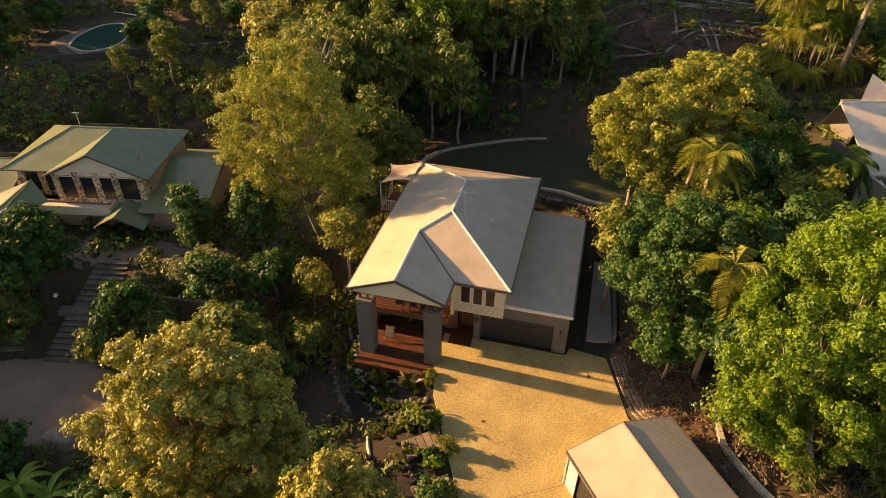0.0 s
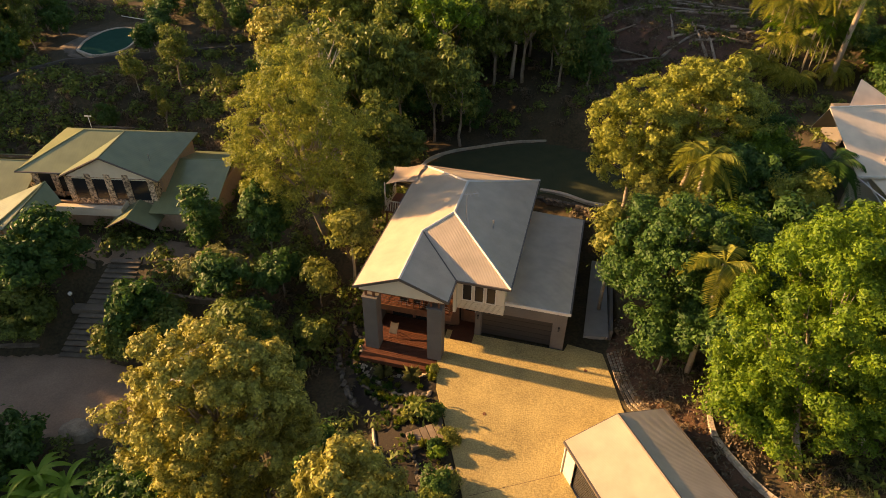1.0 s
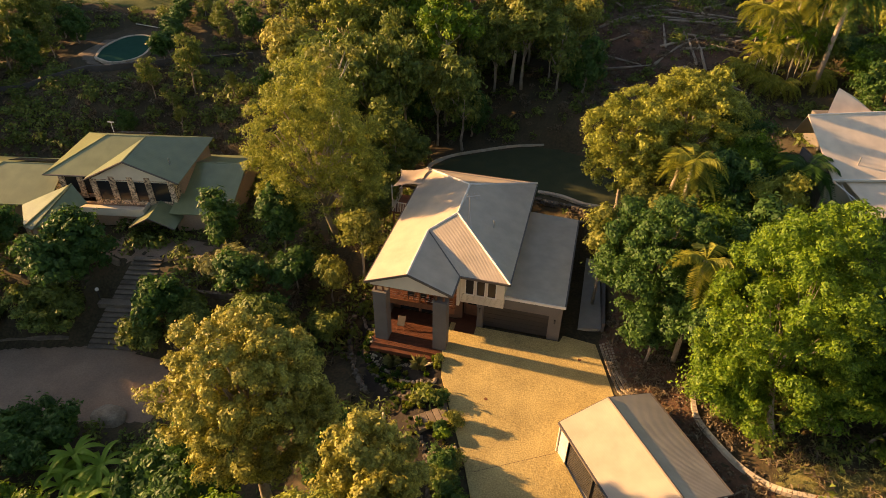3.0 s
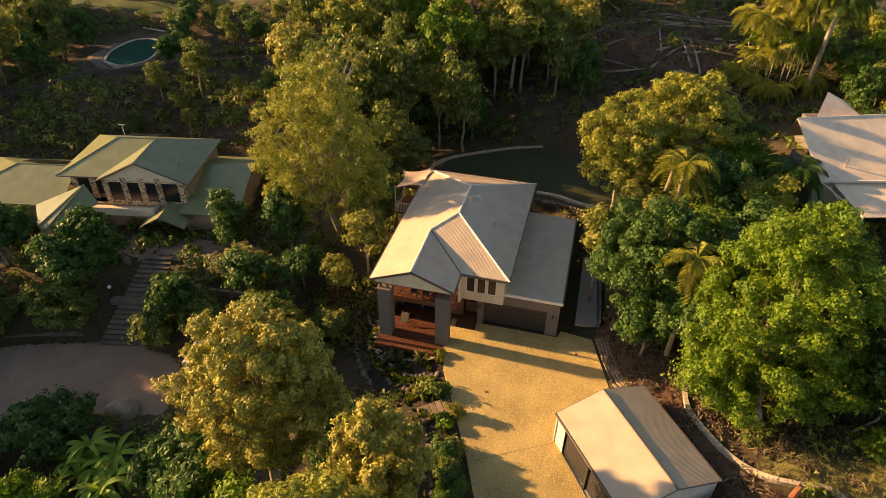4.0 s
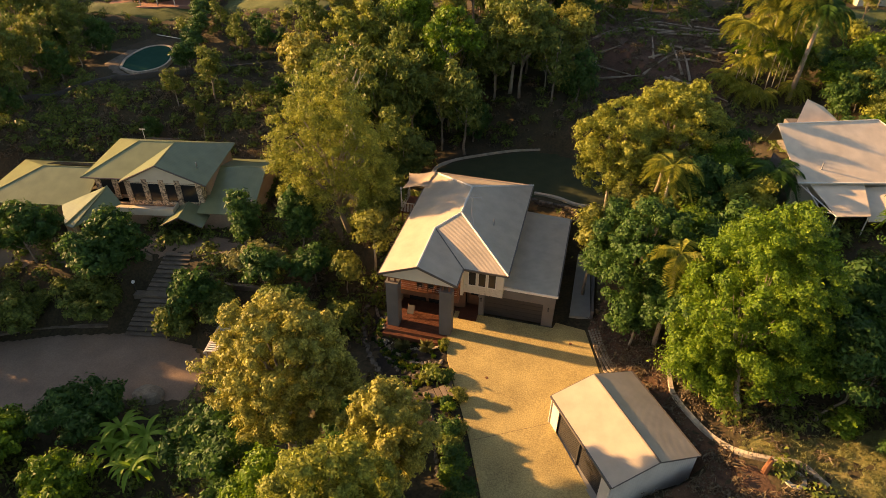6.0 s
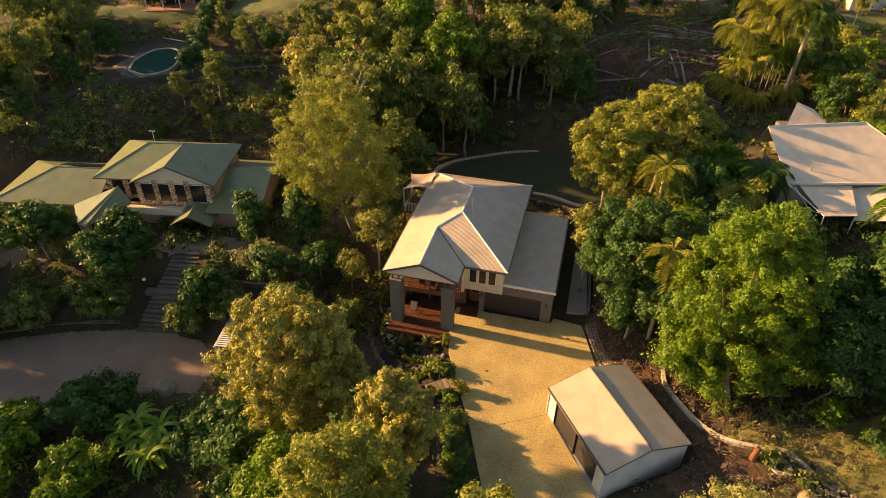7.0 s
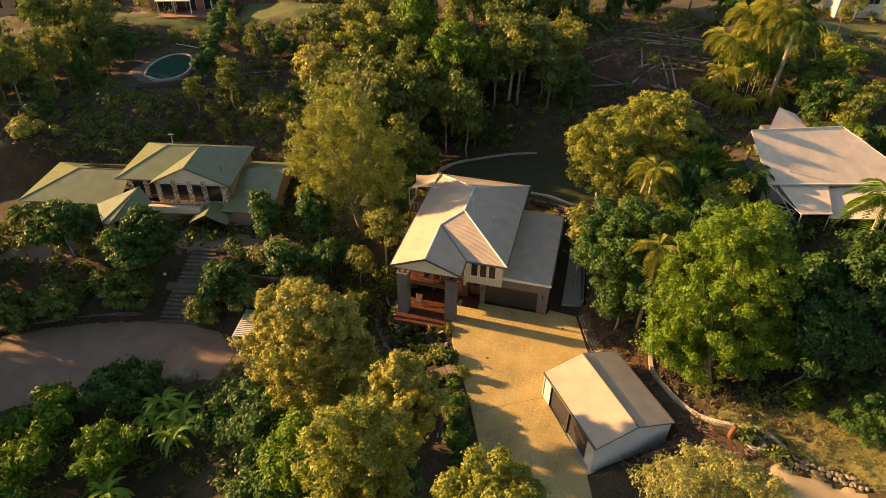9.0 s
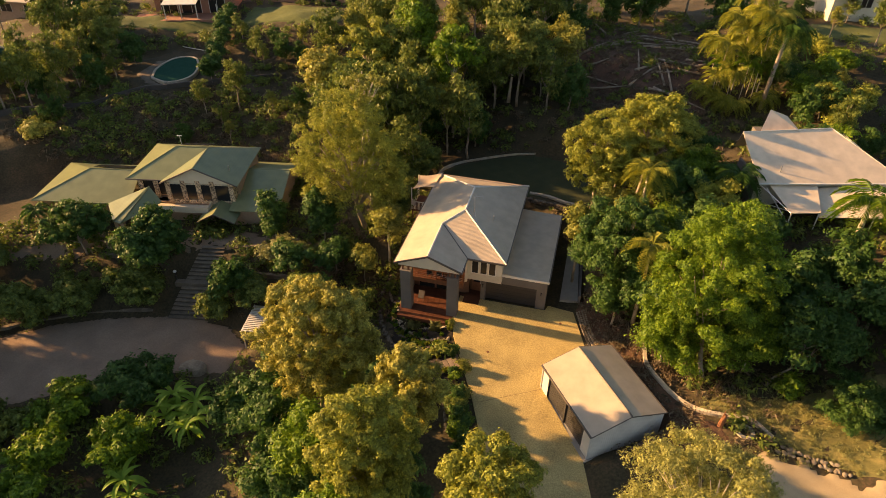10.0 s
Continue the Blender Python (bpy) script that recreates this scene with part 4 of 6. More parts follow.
def tree(name, label, x, y, z, rx, rz, leaves, bark, clumps, per, size, seed, category="tree", group="", clump=0.8, trunk=0.22, base=None, slim=0.45, droop=0.0, lobes=7, root=None, flat=0.75, limbs=True, twigs=True, ry=None, puff=(0.38, 0.58), dome=0.0, tight=0.0):
    """A tree or shrub: crown centre at (x, y, z), its radii, and a tapered trunk with limbs down to the ground."""
    rng = np.random.default_rng(seed)
    bx, by = root if root else (x + rng.uniform(-0.12, 0.12) * rx, y + rng.uniform(-0.12, 0.12) * rx)
    bz = at(bx, by, -0.15) if base is None else base
    ob = thing(name, label, category, Matrix.Translation((bx, by, bz)), group)
    c = Vector((x - bx, y - by, z - bz))
    pts, lobe = dome_points(rng, c, rx, rz, clumps, dome) if dome else crown_points(rng, c, rx, rz, clumps, lobes, 0.3, puff)
    if ry:
        squash = np.array((1, ry / rx, 1))
        pts, lobe = (pts - np.array(c)) * squash + np.array(c), (lobe - np.array(c)) * squash + np.array(c)
    rad = clump * rng.uniform(0.65, 1.3, len(pts))
    part("crown", leaf_data("crown", leaves, pts, rad, per, size, rng, slim, droop, flat, tight), None, ob)
    if limbs:
        fork = Vector((c.x * 0.7, c.y * 0.7, max(c.z - rz * 0.75, c.z * 0.35)))
        bend = Vector((c.x * 0.3 + rng.normal(0, 0.12), c.y * 0.3 + rng.normal(0, 0.12), fork.z * 0.5))
        part("trunk", Mesh().tube([(0, 0, 0), bend, fork, c + Vector((0, 0, rz * 0.3))], [trunk * 1.25, trunk, trunk * 0.8, trunk * 0.25], 8), bark, ob, smooth=True)
        for q in lobe:
            q = Vector(q)
            start = fork.lerp(c, rng.uniform(0, 0.5))
            mid = start.lerp(q, 0.5) + Vector(rng.normal(0, 0.06 * rx, 3))
            part("limb", Mesh().tube([start, mid, q], [trunk * 0.55, trunk * 0.35, trunk * 0.12], 6), bark, ob, smooth=True)
            near = pts[np.argsort(((pts - np.array(q)) ** 2).sum(1))[:5]]
            for e in near[::2] if twigs else ():
                part("twig", Mesh().tube([mid, mid.lerp(Vector(e), 0.6) + Vector((0, 0, 0.1)), Vector(e)], [trunk * 0.22, trunk * 0.14, trunk * 0.05], 4), bark, ob)
    return ob


def frond_data(name, material, length, pairs, leaflet, rise, fall, rng, width=0.05):
    """A palm frond along +x from the origin: a curved rib with leaflets on both sides."""
    m = Mesh()
    rib = []
    for i in range(13):
        s = i / 12
        rib.append(Vector((length * s * (1 - 0.18 * s), 0, length * (rise * s - fall * s * s))))
    m.tube(rib, [0.04 * (1 - 0.85 * i / 12) for i in range(13)], 4)
    for i in range(pairs):
        s = 0.12 + 0.87 * i / (pairs - 1)
        k = min(int(s * 12), 11)
        p = rib[k].lerp(rib[k + 1], s * 12 - k)
        ln = leaflet * (0.45 + 0.75 * math.sin(math.pi * min(1, 0.15 + 0.8 * s)))
        for side in (-1, 1):
            e = p + Vector((ln * 0.5, side * ln * 0.8, -ln * rng.uniform(0.25, 0.55)))
            h = p.lerp(e, 0.5) + Vector((0, 0, ln * 0.08))
            w = Vector((width, 0, 0.012))
            m.add([p - w * 0.6, p + w * 0.6, h + w, e, h - w], [(0, 1, 2, 3, 4)])
    return m.data(name, material)


def palm(name, label, x, y, height, fronds, length, seed, material=None, lean=(0, 0), trunk=0.16, bark=None, group="palms", fall=0.95, category="palm"):
    rng = np.random.default_rng(seed)
    bz = at(x, y, -0.1)
    ob = thing(name, label, category, Matrix.Translation((x, y, bz)), group)
    top = Vector((lean[0], lean[1], height))
    part("trunk", Mesh().tube([(0, 0, 0), (lean[0] * 0.3, lean[1] * 0.3, height * 0.5), top], [trunk * 1.2, trunk, trunk * 0.75], 8), bark or PALE, ob, smooth=True)
    datas = [frond_data("frond", material or LEAF_PALM, length, 26, length * 0.26, r, fall, rng) for r in (0.85, 0.5, 0.15)]
    for i in range(fronds):
        f = new("frond", datas[i % 3])
        f.parent = ob
        f.matrix_basis = Matrix.Translation(top) @ Matrix.Rotation(2.399 * i + rng.uniform(-0.2, 0.2), 4, "Z") @ Matrix.Rotation(rng.uniform(-0.15, 0.25), 4, "Y")
    return ob


def blade_data(name, material, length, width):
    m = Mesh()
    k = 9
    for i in range(k + 1):
        s = i / k
        w = width * 0.5 * math.sin(math.pi * min(0.98, 0.06 + 0.92 * s)) ** 0.6
        c = Vector((length * s * (1 - 0.2 * s), 0, length * (0.75 * s - 0.85 * s * s)))
        m.v += [tuple(c + Vector((0, -w, w * 0.25))), tuple(c), tuple(c + Vector((0, w, w * 0.25)))]
    m.f += [(i * 3 + j, i * 3 + j + 1, i * 3 + j + 4, i * 3 + j + 3) for i in range(k) for j in (0, 1)]
    return m.data(name, material)


BLADES = [blade_data("leaf", LEAF_BANANA, 2.5, 0.40), blade_data("leaf", LEAF_BANANA, 2.0, 0.36)]


def banana(x, y, seed, height=1.9):
    rng = np.random.default_rng(seed)
    ob = thing("banana_plant", "banana plant with broad arching green leaves", "banana plant", Matrix.Translation((x, y, at(x, y, -0.05))), "banana clump")
    part("stem", Mesh().tube([(0, 0, 0), (0.05, 0, height)], [0.14, 0.08], 7), LEAF_BANANA, ob)
    for i in range(9):
        f = new("leaf", BLADES[i % 2])
        f.parent = ob
        f.matrix_basis = Matrix.Translation((0.05, 0, height)) @ Matrix.Rotation(2.4 * i + rng.uniform(-0.3, 0.3), 4, "Z") @ Matrix.Rotation(rng.uniform(-0.5, 0.15), 4, "Y")
    return ob


# the large golden tree below the driveway, and those that come in under it
tree("golden_tree", "large spreading tree with golden sunlit clumped foliage", -13.8, 10.3, 7.6, 4.5, 5.1, LEAF_GOLD, BARK, 540, 270, 0.105, 11, clump=0.36, ry=3.8, trunk=0.30, dome=0.95, flat=0.9, slim=0.55, tight=0.7)
tree("golden_tree", "smaller golden-leaved tree beside the driveway", -6.3, 7.5, 8.0, 2.45, 3.4, LEAF_GOLD, BARK, 240, 250, 0.105, 12, clump=0.34, trunk=0.18, dome=0.80, flat=0.9, slim=0.55, tight=0.7)
tree("golden_tree", "leafy golden-green tree with a forked trunk", -7.0, 1.6, 8.6, 3.2, 5.0, LEAF_YG, BARK, 320, 240, 0.105, 13, clump=0.35, trunk=0.22, dome=0.85, flat=0.9, slim=0.55, tight=0.7)
tree("golden_tree", "pale green tree top rising beside the driveway", 0.6, -0.6, 11.7, 2.4, 3.0, LEAF_YG, PALE, 150, 170, 0.11, 14, clump=0.33, trunk=0.18, dome=0.72, slim=0.55, tight=0.6)
tree("silver_green_tree", "pale sunlit tree with fine feathery foliage", 10.5, -0.8, 13.7, 4.0, 2.8, LEAF_SAGE, PALE, 190, 220, 0.09, 15, clump=0.40, trunk=0.16, dome=0.85, tight=0.5, slim=0.35)

tree("lime_tree", "lime-green tree among the golden ones", -10.6, 3.2, 5.6, 3.2, 4.4, LEAF_LIME, BARK, 90, 290, 0.17, 16, clump=0.62, trunk=0.16, lobes=12, puff=(0.3, 0.44))
tree("lime_tree", "lime-green tree top below the golden ones", -7.6, -3.2, 8.0, 3.0, 4.0, LEAF_LIME, BARK, 80, 290, 0.17, 17, clump=0.62, trunk=0.16, lobes=12, puff=(0.3, 0.44))
tree("dense_tree", "loose dark green tree between the golden ones and the driveway", -7.2, 9.0, 2.2, 1.9, 2.6, LEAF_DEEP, BARK, 34, 190, 0.17, 28, clump=0.5, trunk=0.1, lobes=7)
tree("dense_tree", "loose dark green tree between the golden ones and the driveway", -5.6, 4.6, 2.4, 2.0, 2.6, LEAF_DEEP, BARK, 36, 190, 0.17, 29, clump=0.5, trunk=0.1, lobes=7)
tree("dense_tree", "dark green tree under the golden tree", -17.2, 7.4, 2.0, 3.2, 4.0, LEAF_DEEP, BARK, 80, 260, 0.22, 18, clump=0.7, trunk=0.16, lobes=11)
tree("dense_tree", "dark green tree under the golden tree", -13.0, 3.4, 2.6, 3.2, 4.0, LEAF_DEEP, BARK, 80, 260, 0.22, 19, clump=0.7, trunk=0.16, lobes=11)

# eucalypts beside the main house
tree("eucalypt", "tall eucalypt with drooping sunlit olive foliage", -20.6, 34.6, 7.9, 6.2, 8.2, LEAF_YG, BARK, 330, 140, 0.135, 21, clump=0.50, dome=1.25, ry=3.0, trunk=0.28, slim=0.35, droop=1.2, lobes=16, root=(-19.6, 35.4), puff=(0.26, 0.42), tight=0.6)
tree("eucalypt", "young eucalypt with a round lit crown", -15.6, 31.2, 3.6, 1.7, 2.4, LEAF_EUC, PALE, 34, 260, 0.2, 22, clump=0.6, trunk=0.12, slim=0.4, droop=0.8, lobes=5)
tree("eucalypt", "pale-limbed eucalypt with a sparse crown", -20.5, 39.5, 13.6, 2.3, 3.2, LEAF_EUC, PALE, 20, 200, 0.22, 23, clump=0.6, trunk=0.22, slim=0.35, droop=1, lobes=8)

# trees between the driveway and the upper house
tree("broadleaf_tree", "broad bright green tree in full sun", 14.1, 22.8, 7.9, 4.75, 7.9, LEAF_LIME, BARK, 500, 280, 0.13, 31, clump=0.50, trunk=0.2, dome=1.15, flat=0.85, slim=0.40, root=(14.8, 20.2), tight=0.6)
tree("broadleaf_tree", "low bright green foliage above the mulch bank", 11.4, 21.0, 4.4, 2.2, 3.0, LEAF_LIME, BARK, 60, 420, 0.14, 32, clump=0.75, trunk=0.12, lobes=7)
tree("dense_tree", "dense deep green tree against the garage", 7.2, 29.4, 6.6, 4.2, 5.0, LEAF_DEEP, BARK, 280, 190, 0.16, 33, dome=1.15, tight=0.4, clump=0.52, trunk=0.22, lobes=11)
tree("olive_tree", "olive-brown shrubby tree leaning over the garage", 3.6, 31.2, 6.6, 2.0, 2.6, LEAF_EUC, BARK, 40, 240, 0.2, 34, clump=0.65, trunk=0.12, lobes=6)
tree("yellow_green_tree", "yellow-green tree lit from the side", 4.2, 40.0, 9.6, 3.3, 4.6, LEAF_YG, BARK, 220, 150, 0.14, 35, dome=0.9, tight=0.4, clump=0.44, trunk=0.18, lobes=10)
tree("yellow_green_tree", "wide yellow-green tree with a bare twiggy underside", 9.3, 45.0, 10.2, 4.6, 4.6, LEAF_YG, BARK, 300, 150, 0.14, 36, dome=1.0, tight=0.4, clump=0.44, trunk=0.22, lobes=12)
tree("yellow_green_tree", "yellow-green tree beside the lawn", 13.6, 42.5, 8.6, 2.7, 3.1, LEAF_LIME, BARK, 60, 340, 0.18, 37, clump=0.8, trunk=0.2, lobes=8)
tree("dense_tree", "shaded understorey tree between the houses", 13.5, 33.0, 6.2, 3.2, 3.4, LEAF_DEEP, BARK, 60, 240, 0.3, 38, clump=0.9, trunk=0.15, lobes=8)
tree("slender_tree", "slender open tree with a bare pale trunk", 21.6, 21.4, 6.4, 3.0, 4.2, LEAF_DEEP, BARK, 56, 190, 0.22, 39, clump=0.75, trunk=0.1, lobes=9, root=(19.4, 20.2))
tree("shrub", "leafy shrub at the edge of the dry grass", 21.2, 19.6, 2.8, 1.2, 1.2, LEAF_LIME, BARK, 18, 220, 0.2, 40, "shrub", clump=0.45, trunk=0.06, lobes=4)
tree("shrub", "broad green shrub on the slope", 25.0, 17.6, 3.6, 2.7, 2.0, LEAF_DEEP, BARK, 120, 260, 0.12, 41, "shrub", clump=0.5, trunk=0.08, lobes=9)
for i, (x, y, z, r) in enumerate(((25.6, 30.6, 7.9, 2.6), (22.0, 28.8, 6.2, 2.8), (26.5, 25.0, 7.4, 2.6), (18.6, 27.5, 5.4, 2.6), (30.5, 22.0, 6.5, 3.2), (19.0, 34.5, 7.6, 2.4))):
    tree("dense_tree", "dark green bushy tree on the shaded slope", x, y, z, r, r * 0.95, LEAF_DEEP, BARK, 46, 220, 0.27, 50 + i, clump=0.8, trunk=0.12, lobes=7, group="slope trees")

for i, (x, y, z, r, lf) in enumerate(((10.6, 24.6, 5.4, 2.3, LEAF_DEEP), (9.6, 31.8, 7.4, 2.6, LEAF_LIME), (12.4, 29.0, 7.0, 2.8, LEAF_DEEP), (16.6, 24.8, 6.6, 2.8, LEAF_DEEP), (17.6, 31.0, 7.6, 2.6, LEAF_DEEP),
                                      (6.4, 35.4, 7.2, 2.6, LEAF_EUC), (12.0, 37.4, 8.4, 2.8, LEAF_DEEP), (15.2, 37.2, 7.9, 2.3, LEAF_PALM), (7.4, 25.6, 3.6, 1.9, LEAF_DEEP), (28.4, 27.0, 7.6, 2.5, LEAF_DEEP), (24.0, 22.4, 5.6, 2.4, LEAF_DEEP),
                                      (28.6, 19.8, 5.2, 2.4, LEAF_LIME), (17.8, 21.6, 4.6, 2.2, LEAF_LIME), (6.6, 43.6, 8.0, 2.6, LEAF_EUC), (13.6, 46.5, 8.6, 2.8, LEAF_DEEP))):
    tree("bushy_tree", "bushy green tree filling the slope", x, y, z, r, r, lf, BARK, 52, 320, 0.18, 700 + i, clump=0.68, trunk=0.1, lobes=9, group="slope trees")
# small trees on the shaded slope beside the verandas
for i, (x, y, z, r, lf) in enumerate(((-17.4, 28.6, 0.6, 1.5, LEAF_EUC), (-20.6, 28.6, 1.0, 1.8, LEAF_DEEP), (-19.2, 23.4, -0.8, 1.4, LEAF_DARK), (-22.6, 24.4, -0.6, 1.6, LEAF_DARK), (-17.2, 21.4, -1.6, 1.5, LEAF_DARK), (-21.0, 23.6, -0.4, 1.8, LEAF_DEEP),
                                      (-20.6, 18.8, -2.0, 2.0, LEAF_DARK), (-17.6, 16.6, -2.2, 1.9, LEAF_DARK), (-12.4, 15.4, -1.4, 1.6, LEAF_DEEP), (-10.6, 12.6, -0.8, 1.7, LEAF_DEEP), (-9.6, 9.4, -0.6, 1.7, LEAF_DEEP), (-15.6, 37.0, 3.4, 1.8, LEAF_DARK), (-19.0, 20.6, -0.5, 2.0, LEAF_DEEP), (-16.6, 24.6, -0.9, 1.2, LEAF_DARK), (-16.6, 18.8, -1.4, 1.4, LEAF_DEEP), (-20.6, 21.8, 0.6, 2.0, LEAF_DARK), (-24.4, 26.2, 0.8, 1.9, LEAF_DEEP), (-17.6, 41.6, 4.2, 2.2, LEAF_DARK), (-15.4, 43.8, 4.6, 2.0, LEAF_DARK))):
    tree("understorey_tree", "dark small tree on the shaded slope", x, y, z, r, r * 1.1, lf, BARK, 34, 220, 0.22, 730 + i, clump=0.6, trunk=0.07, lobes=8, group="understorey")

# palms
palm("palm", "arching golden-tipped palm among the trees", 8.8, 36.6, 6.9, 16, 3.0, 61, LEAF_PALM)
palm("palm", "drooping palm in the dense tree", 9.2, 26.0, 9.0, 15, 2.6, 62, LEAF_PALM)
palm("palm", "dark feather palm beside the tan-roofed house", 17.3, 39.6, 4.8, 16, 3.0, 63, LEAF_DEEP)
palm("palm", "sunlit feather palm with a swollen trunk", 26.6, 33.4, 6.0, 18, 3.6, 64, LEAF_LIME, trunk=0.24)
palm("palm", "low palm at the yard's edge", -58.5, 22.5, 3.4, 12, 2.6, 65, LEAF_PALM)
palm("palm", "small palm on the shaded bank", -56.0, 27.5, 2.4, 12, 2.2, 66, LEAF_DEEP)
for i, (x, y, h) in enumerate(((17.2, 64.8, 9.0), (18.6, 65.6, 10.5), (16.2, 66.0, 9.5), (19.6, 64.2, 11.0), (15.2, 64.6, 7.0), (20.6, 66.4, 9.8), (17.8, 67.2, 11.5), (14.6, 66.6, 6.0))):
    palm("clumping_palm", "slender clumping palm with pale canes and yellow-green fronds", x + 2.2, y, h, 14, 3.0, 70 + i, LEAF_PALM, lean=(0.25 - 0.12 * (i % 4), 0.1), trunk=0.05, group="clumping palms")
palm("tall_palm", "tall palm with a thick pale trunk", 23.1, 63.4, 10.0, 20, 3.8, 80, LEAF_DEEP, lean=(0.5, 0.3), trunk=0.25, bark=DEAD)
palm("tall_palm", "tall thin palm behind the woods", -5.5, 79.0, 9.5, 12, 2.4, 81, LEAF_PALM, trunk=0.16)

for i, (x, y, h) in enumerate(((16.6, 63.6, 4.6), (18.2, 63.9, 5.6), (19.2, 65.4, 6.4), (15.6, 65.2, 4.4), (17.0, 65.9, 6.8), (20.2, 65.0, 5.0), (14.8, 63.8, 3.4))):
    palm("clumping_palm", "slender clumping palm with pale canes and yellow-green fronds", x + 2.2, y, h, 11, 2.4, 90 + i, LEAF_LIME if i % 2 else LEAF_PALM, lean=(0.1, 0.1), trunk=0.045, group="clumping palms", fall=0.7)
for i, (x, y) in enumerate(((15.0, 62.6), (16.4, 61.8), (13.8, 63.4), (18.0, 61.9), (21.4, 63.2))):
    palm("low_palm", "low bushy palm at the foot of the clump", x + 2.0, y + 0.8, 1.3, 14, 2.4, 96 + i, LEAF_PALM, trunk=0.07, group="low palms")
for i in range(20):
    a = np.random.default_rng(770 + i)
    x, y, r = a.uniform(22.5, 40), a.uniform(53, 76), a.uniform(1.5, 2.5)
    if x < 27 and y < 66:
        x, y = x + 6, y + 4
    tree("bushy_tree", "bushy green tree on the slope below the palms", x, y, at(x, y, r * 1.1), r, r, (LEAF_DEEP, LEAF_LIME, LEAF_DARK, LEAF_YG)[i % 4], BARK, 36, 130, 0.2, 780 + i, clump=0.62, trunk=0.09, lobes=8, group="slope trees", twigs=False)

# around the yard and the green-roofed house
for i, (x, y, z, rx, rz, lf, lab) in enumerate((
        (-49.0, 25.4, 0.9, 3.2, 3.4, LEAF_DEEP, "dark rounded tree below the green-roofed house"),
        (-40.2, 25.4, 1.2, 3.5, 3.6, LEAF_DEEP, "dark spreading tree with sunlit tips"),
        (-29.0, 31.9, 1.7, 1.5, 3.1, LEAF_DEEP, "dark upright conifer-like tree"),
        (-26.1, 28.0, 0.4, 2.2, 1.9, LEAF_SILV, "silvery shrub above the steps"),
        (-23.4, 32.4, 2.2, 1.9, 3.4, LEAF_DEEP, "glossy dark green tree"),
        (-29.9, 23.5, -0.4, 1.7, 2.4, LEAF_DEEP, "leafy tree beside the stone steps"),
        (-27.4, 23.2, -1.4, 1.9, 1.5, LEAF_DARK, "low dark shrub on the slope"),
        (-49.6, 16.6, -2.6, 2.9, 2.2, LEAF_DARK, "dark shrub beside the yard"),
        (-46.5, 19.6, -2.9, 3.2, 1.7, LEAF_DARK, "low dark hedge shrub"),
        (-40.8, 22.4, -2.6, 3.2, 1.6, LEAF_DARK, "low dark hedge shrub"),
        (-31.2, 21.9, -2.9, 1.5, 1.5, LEAF_DARK, "rounded dark shrub at the steps' foot"),
        (-33.0, 12.0, -3.3, 3.8, 2.0, LEAF_DEEP, "dense rounded glossy shrub"),
        # next three: brighter lime leaves stand in for sunlight on the shrub tops
        (-37.2, 7.2, -3.2, 3.0, 2.3, LEAF_LIME, "dense green shrub below the yard, lime leaves for its sunlit top"),
        (-30.0, 5.0, -3.5, 2.7, 2.1, LEAF_LIME, "dense green shrub below the yard, lime leaves for its sunlit top"),
        (-35.2, 1.2, -3.4, 2.9, 2.2, LEAF_LIME, "dense green shrub below the yard, lime leaves for its sunlit top"),
        (-42.0, 4.6, -4.0, 3.0, 2.0, LEAF_DARK, "dark shrub beyond the yard"),
        (-22.0, 10.5, -2.2, 2.4, 2.0, LEAF_DEEP, "green shrub under the golden tree"),
        (-56.5, 20.5, -1.2, 2.6, 2.6, LEAF_DARK, "dark tree at the yard's far side"),
        (-65.3, 39.4, 3.4, 1.5, 1.6, LEAF_GOLD, "small golden bush in the sun"))):
    up_ = "conifer" in lab
    tree("garden_tree" if rz > 2.2 else "shrub", lab, x, y, z, rx, rz, lf, BARK, int(16 + 7.0 * rx * rz), 250, 0.24, 100 + i, "tree" if rz > 2.2 else "shrub", clump=0.62, trunk=0.10, lobes=8, limbs=rz > 1.8)
for i, (x, y) in enumerate(((-27.8, 9.8), (-28.6, 9.0), (-26.0, 8.2), (-29.4, 9.9), (-26.6, 10.6), (-28.8, 10.8), (-27.0, 8.8), (-25.8, 9.3), (-28.0, 2.6), (-27.0, 1.8))):
    banana(x, y, 130 + i, 1.6 + 0.3 * (i % 3))

# woods behind, and added shade trees at the left: four kinds built once, then repeated
def wood(kind, seed, leaves, bark, rx, rz, z, clumps, size):
    ob = tree("forest_tree", kind, 0, 0, z, rx, rz, leaves, bark, clumps, 80, size * 1.33, seed, group="woods", clump=0.85, trunk=0.17, base=0.0, slim=0.38, droop=0.9, lobes=9, root=(0.01, 0.01), twigs=False)
    return ob


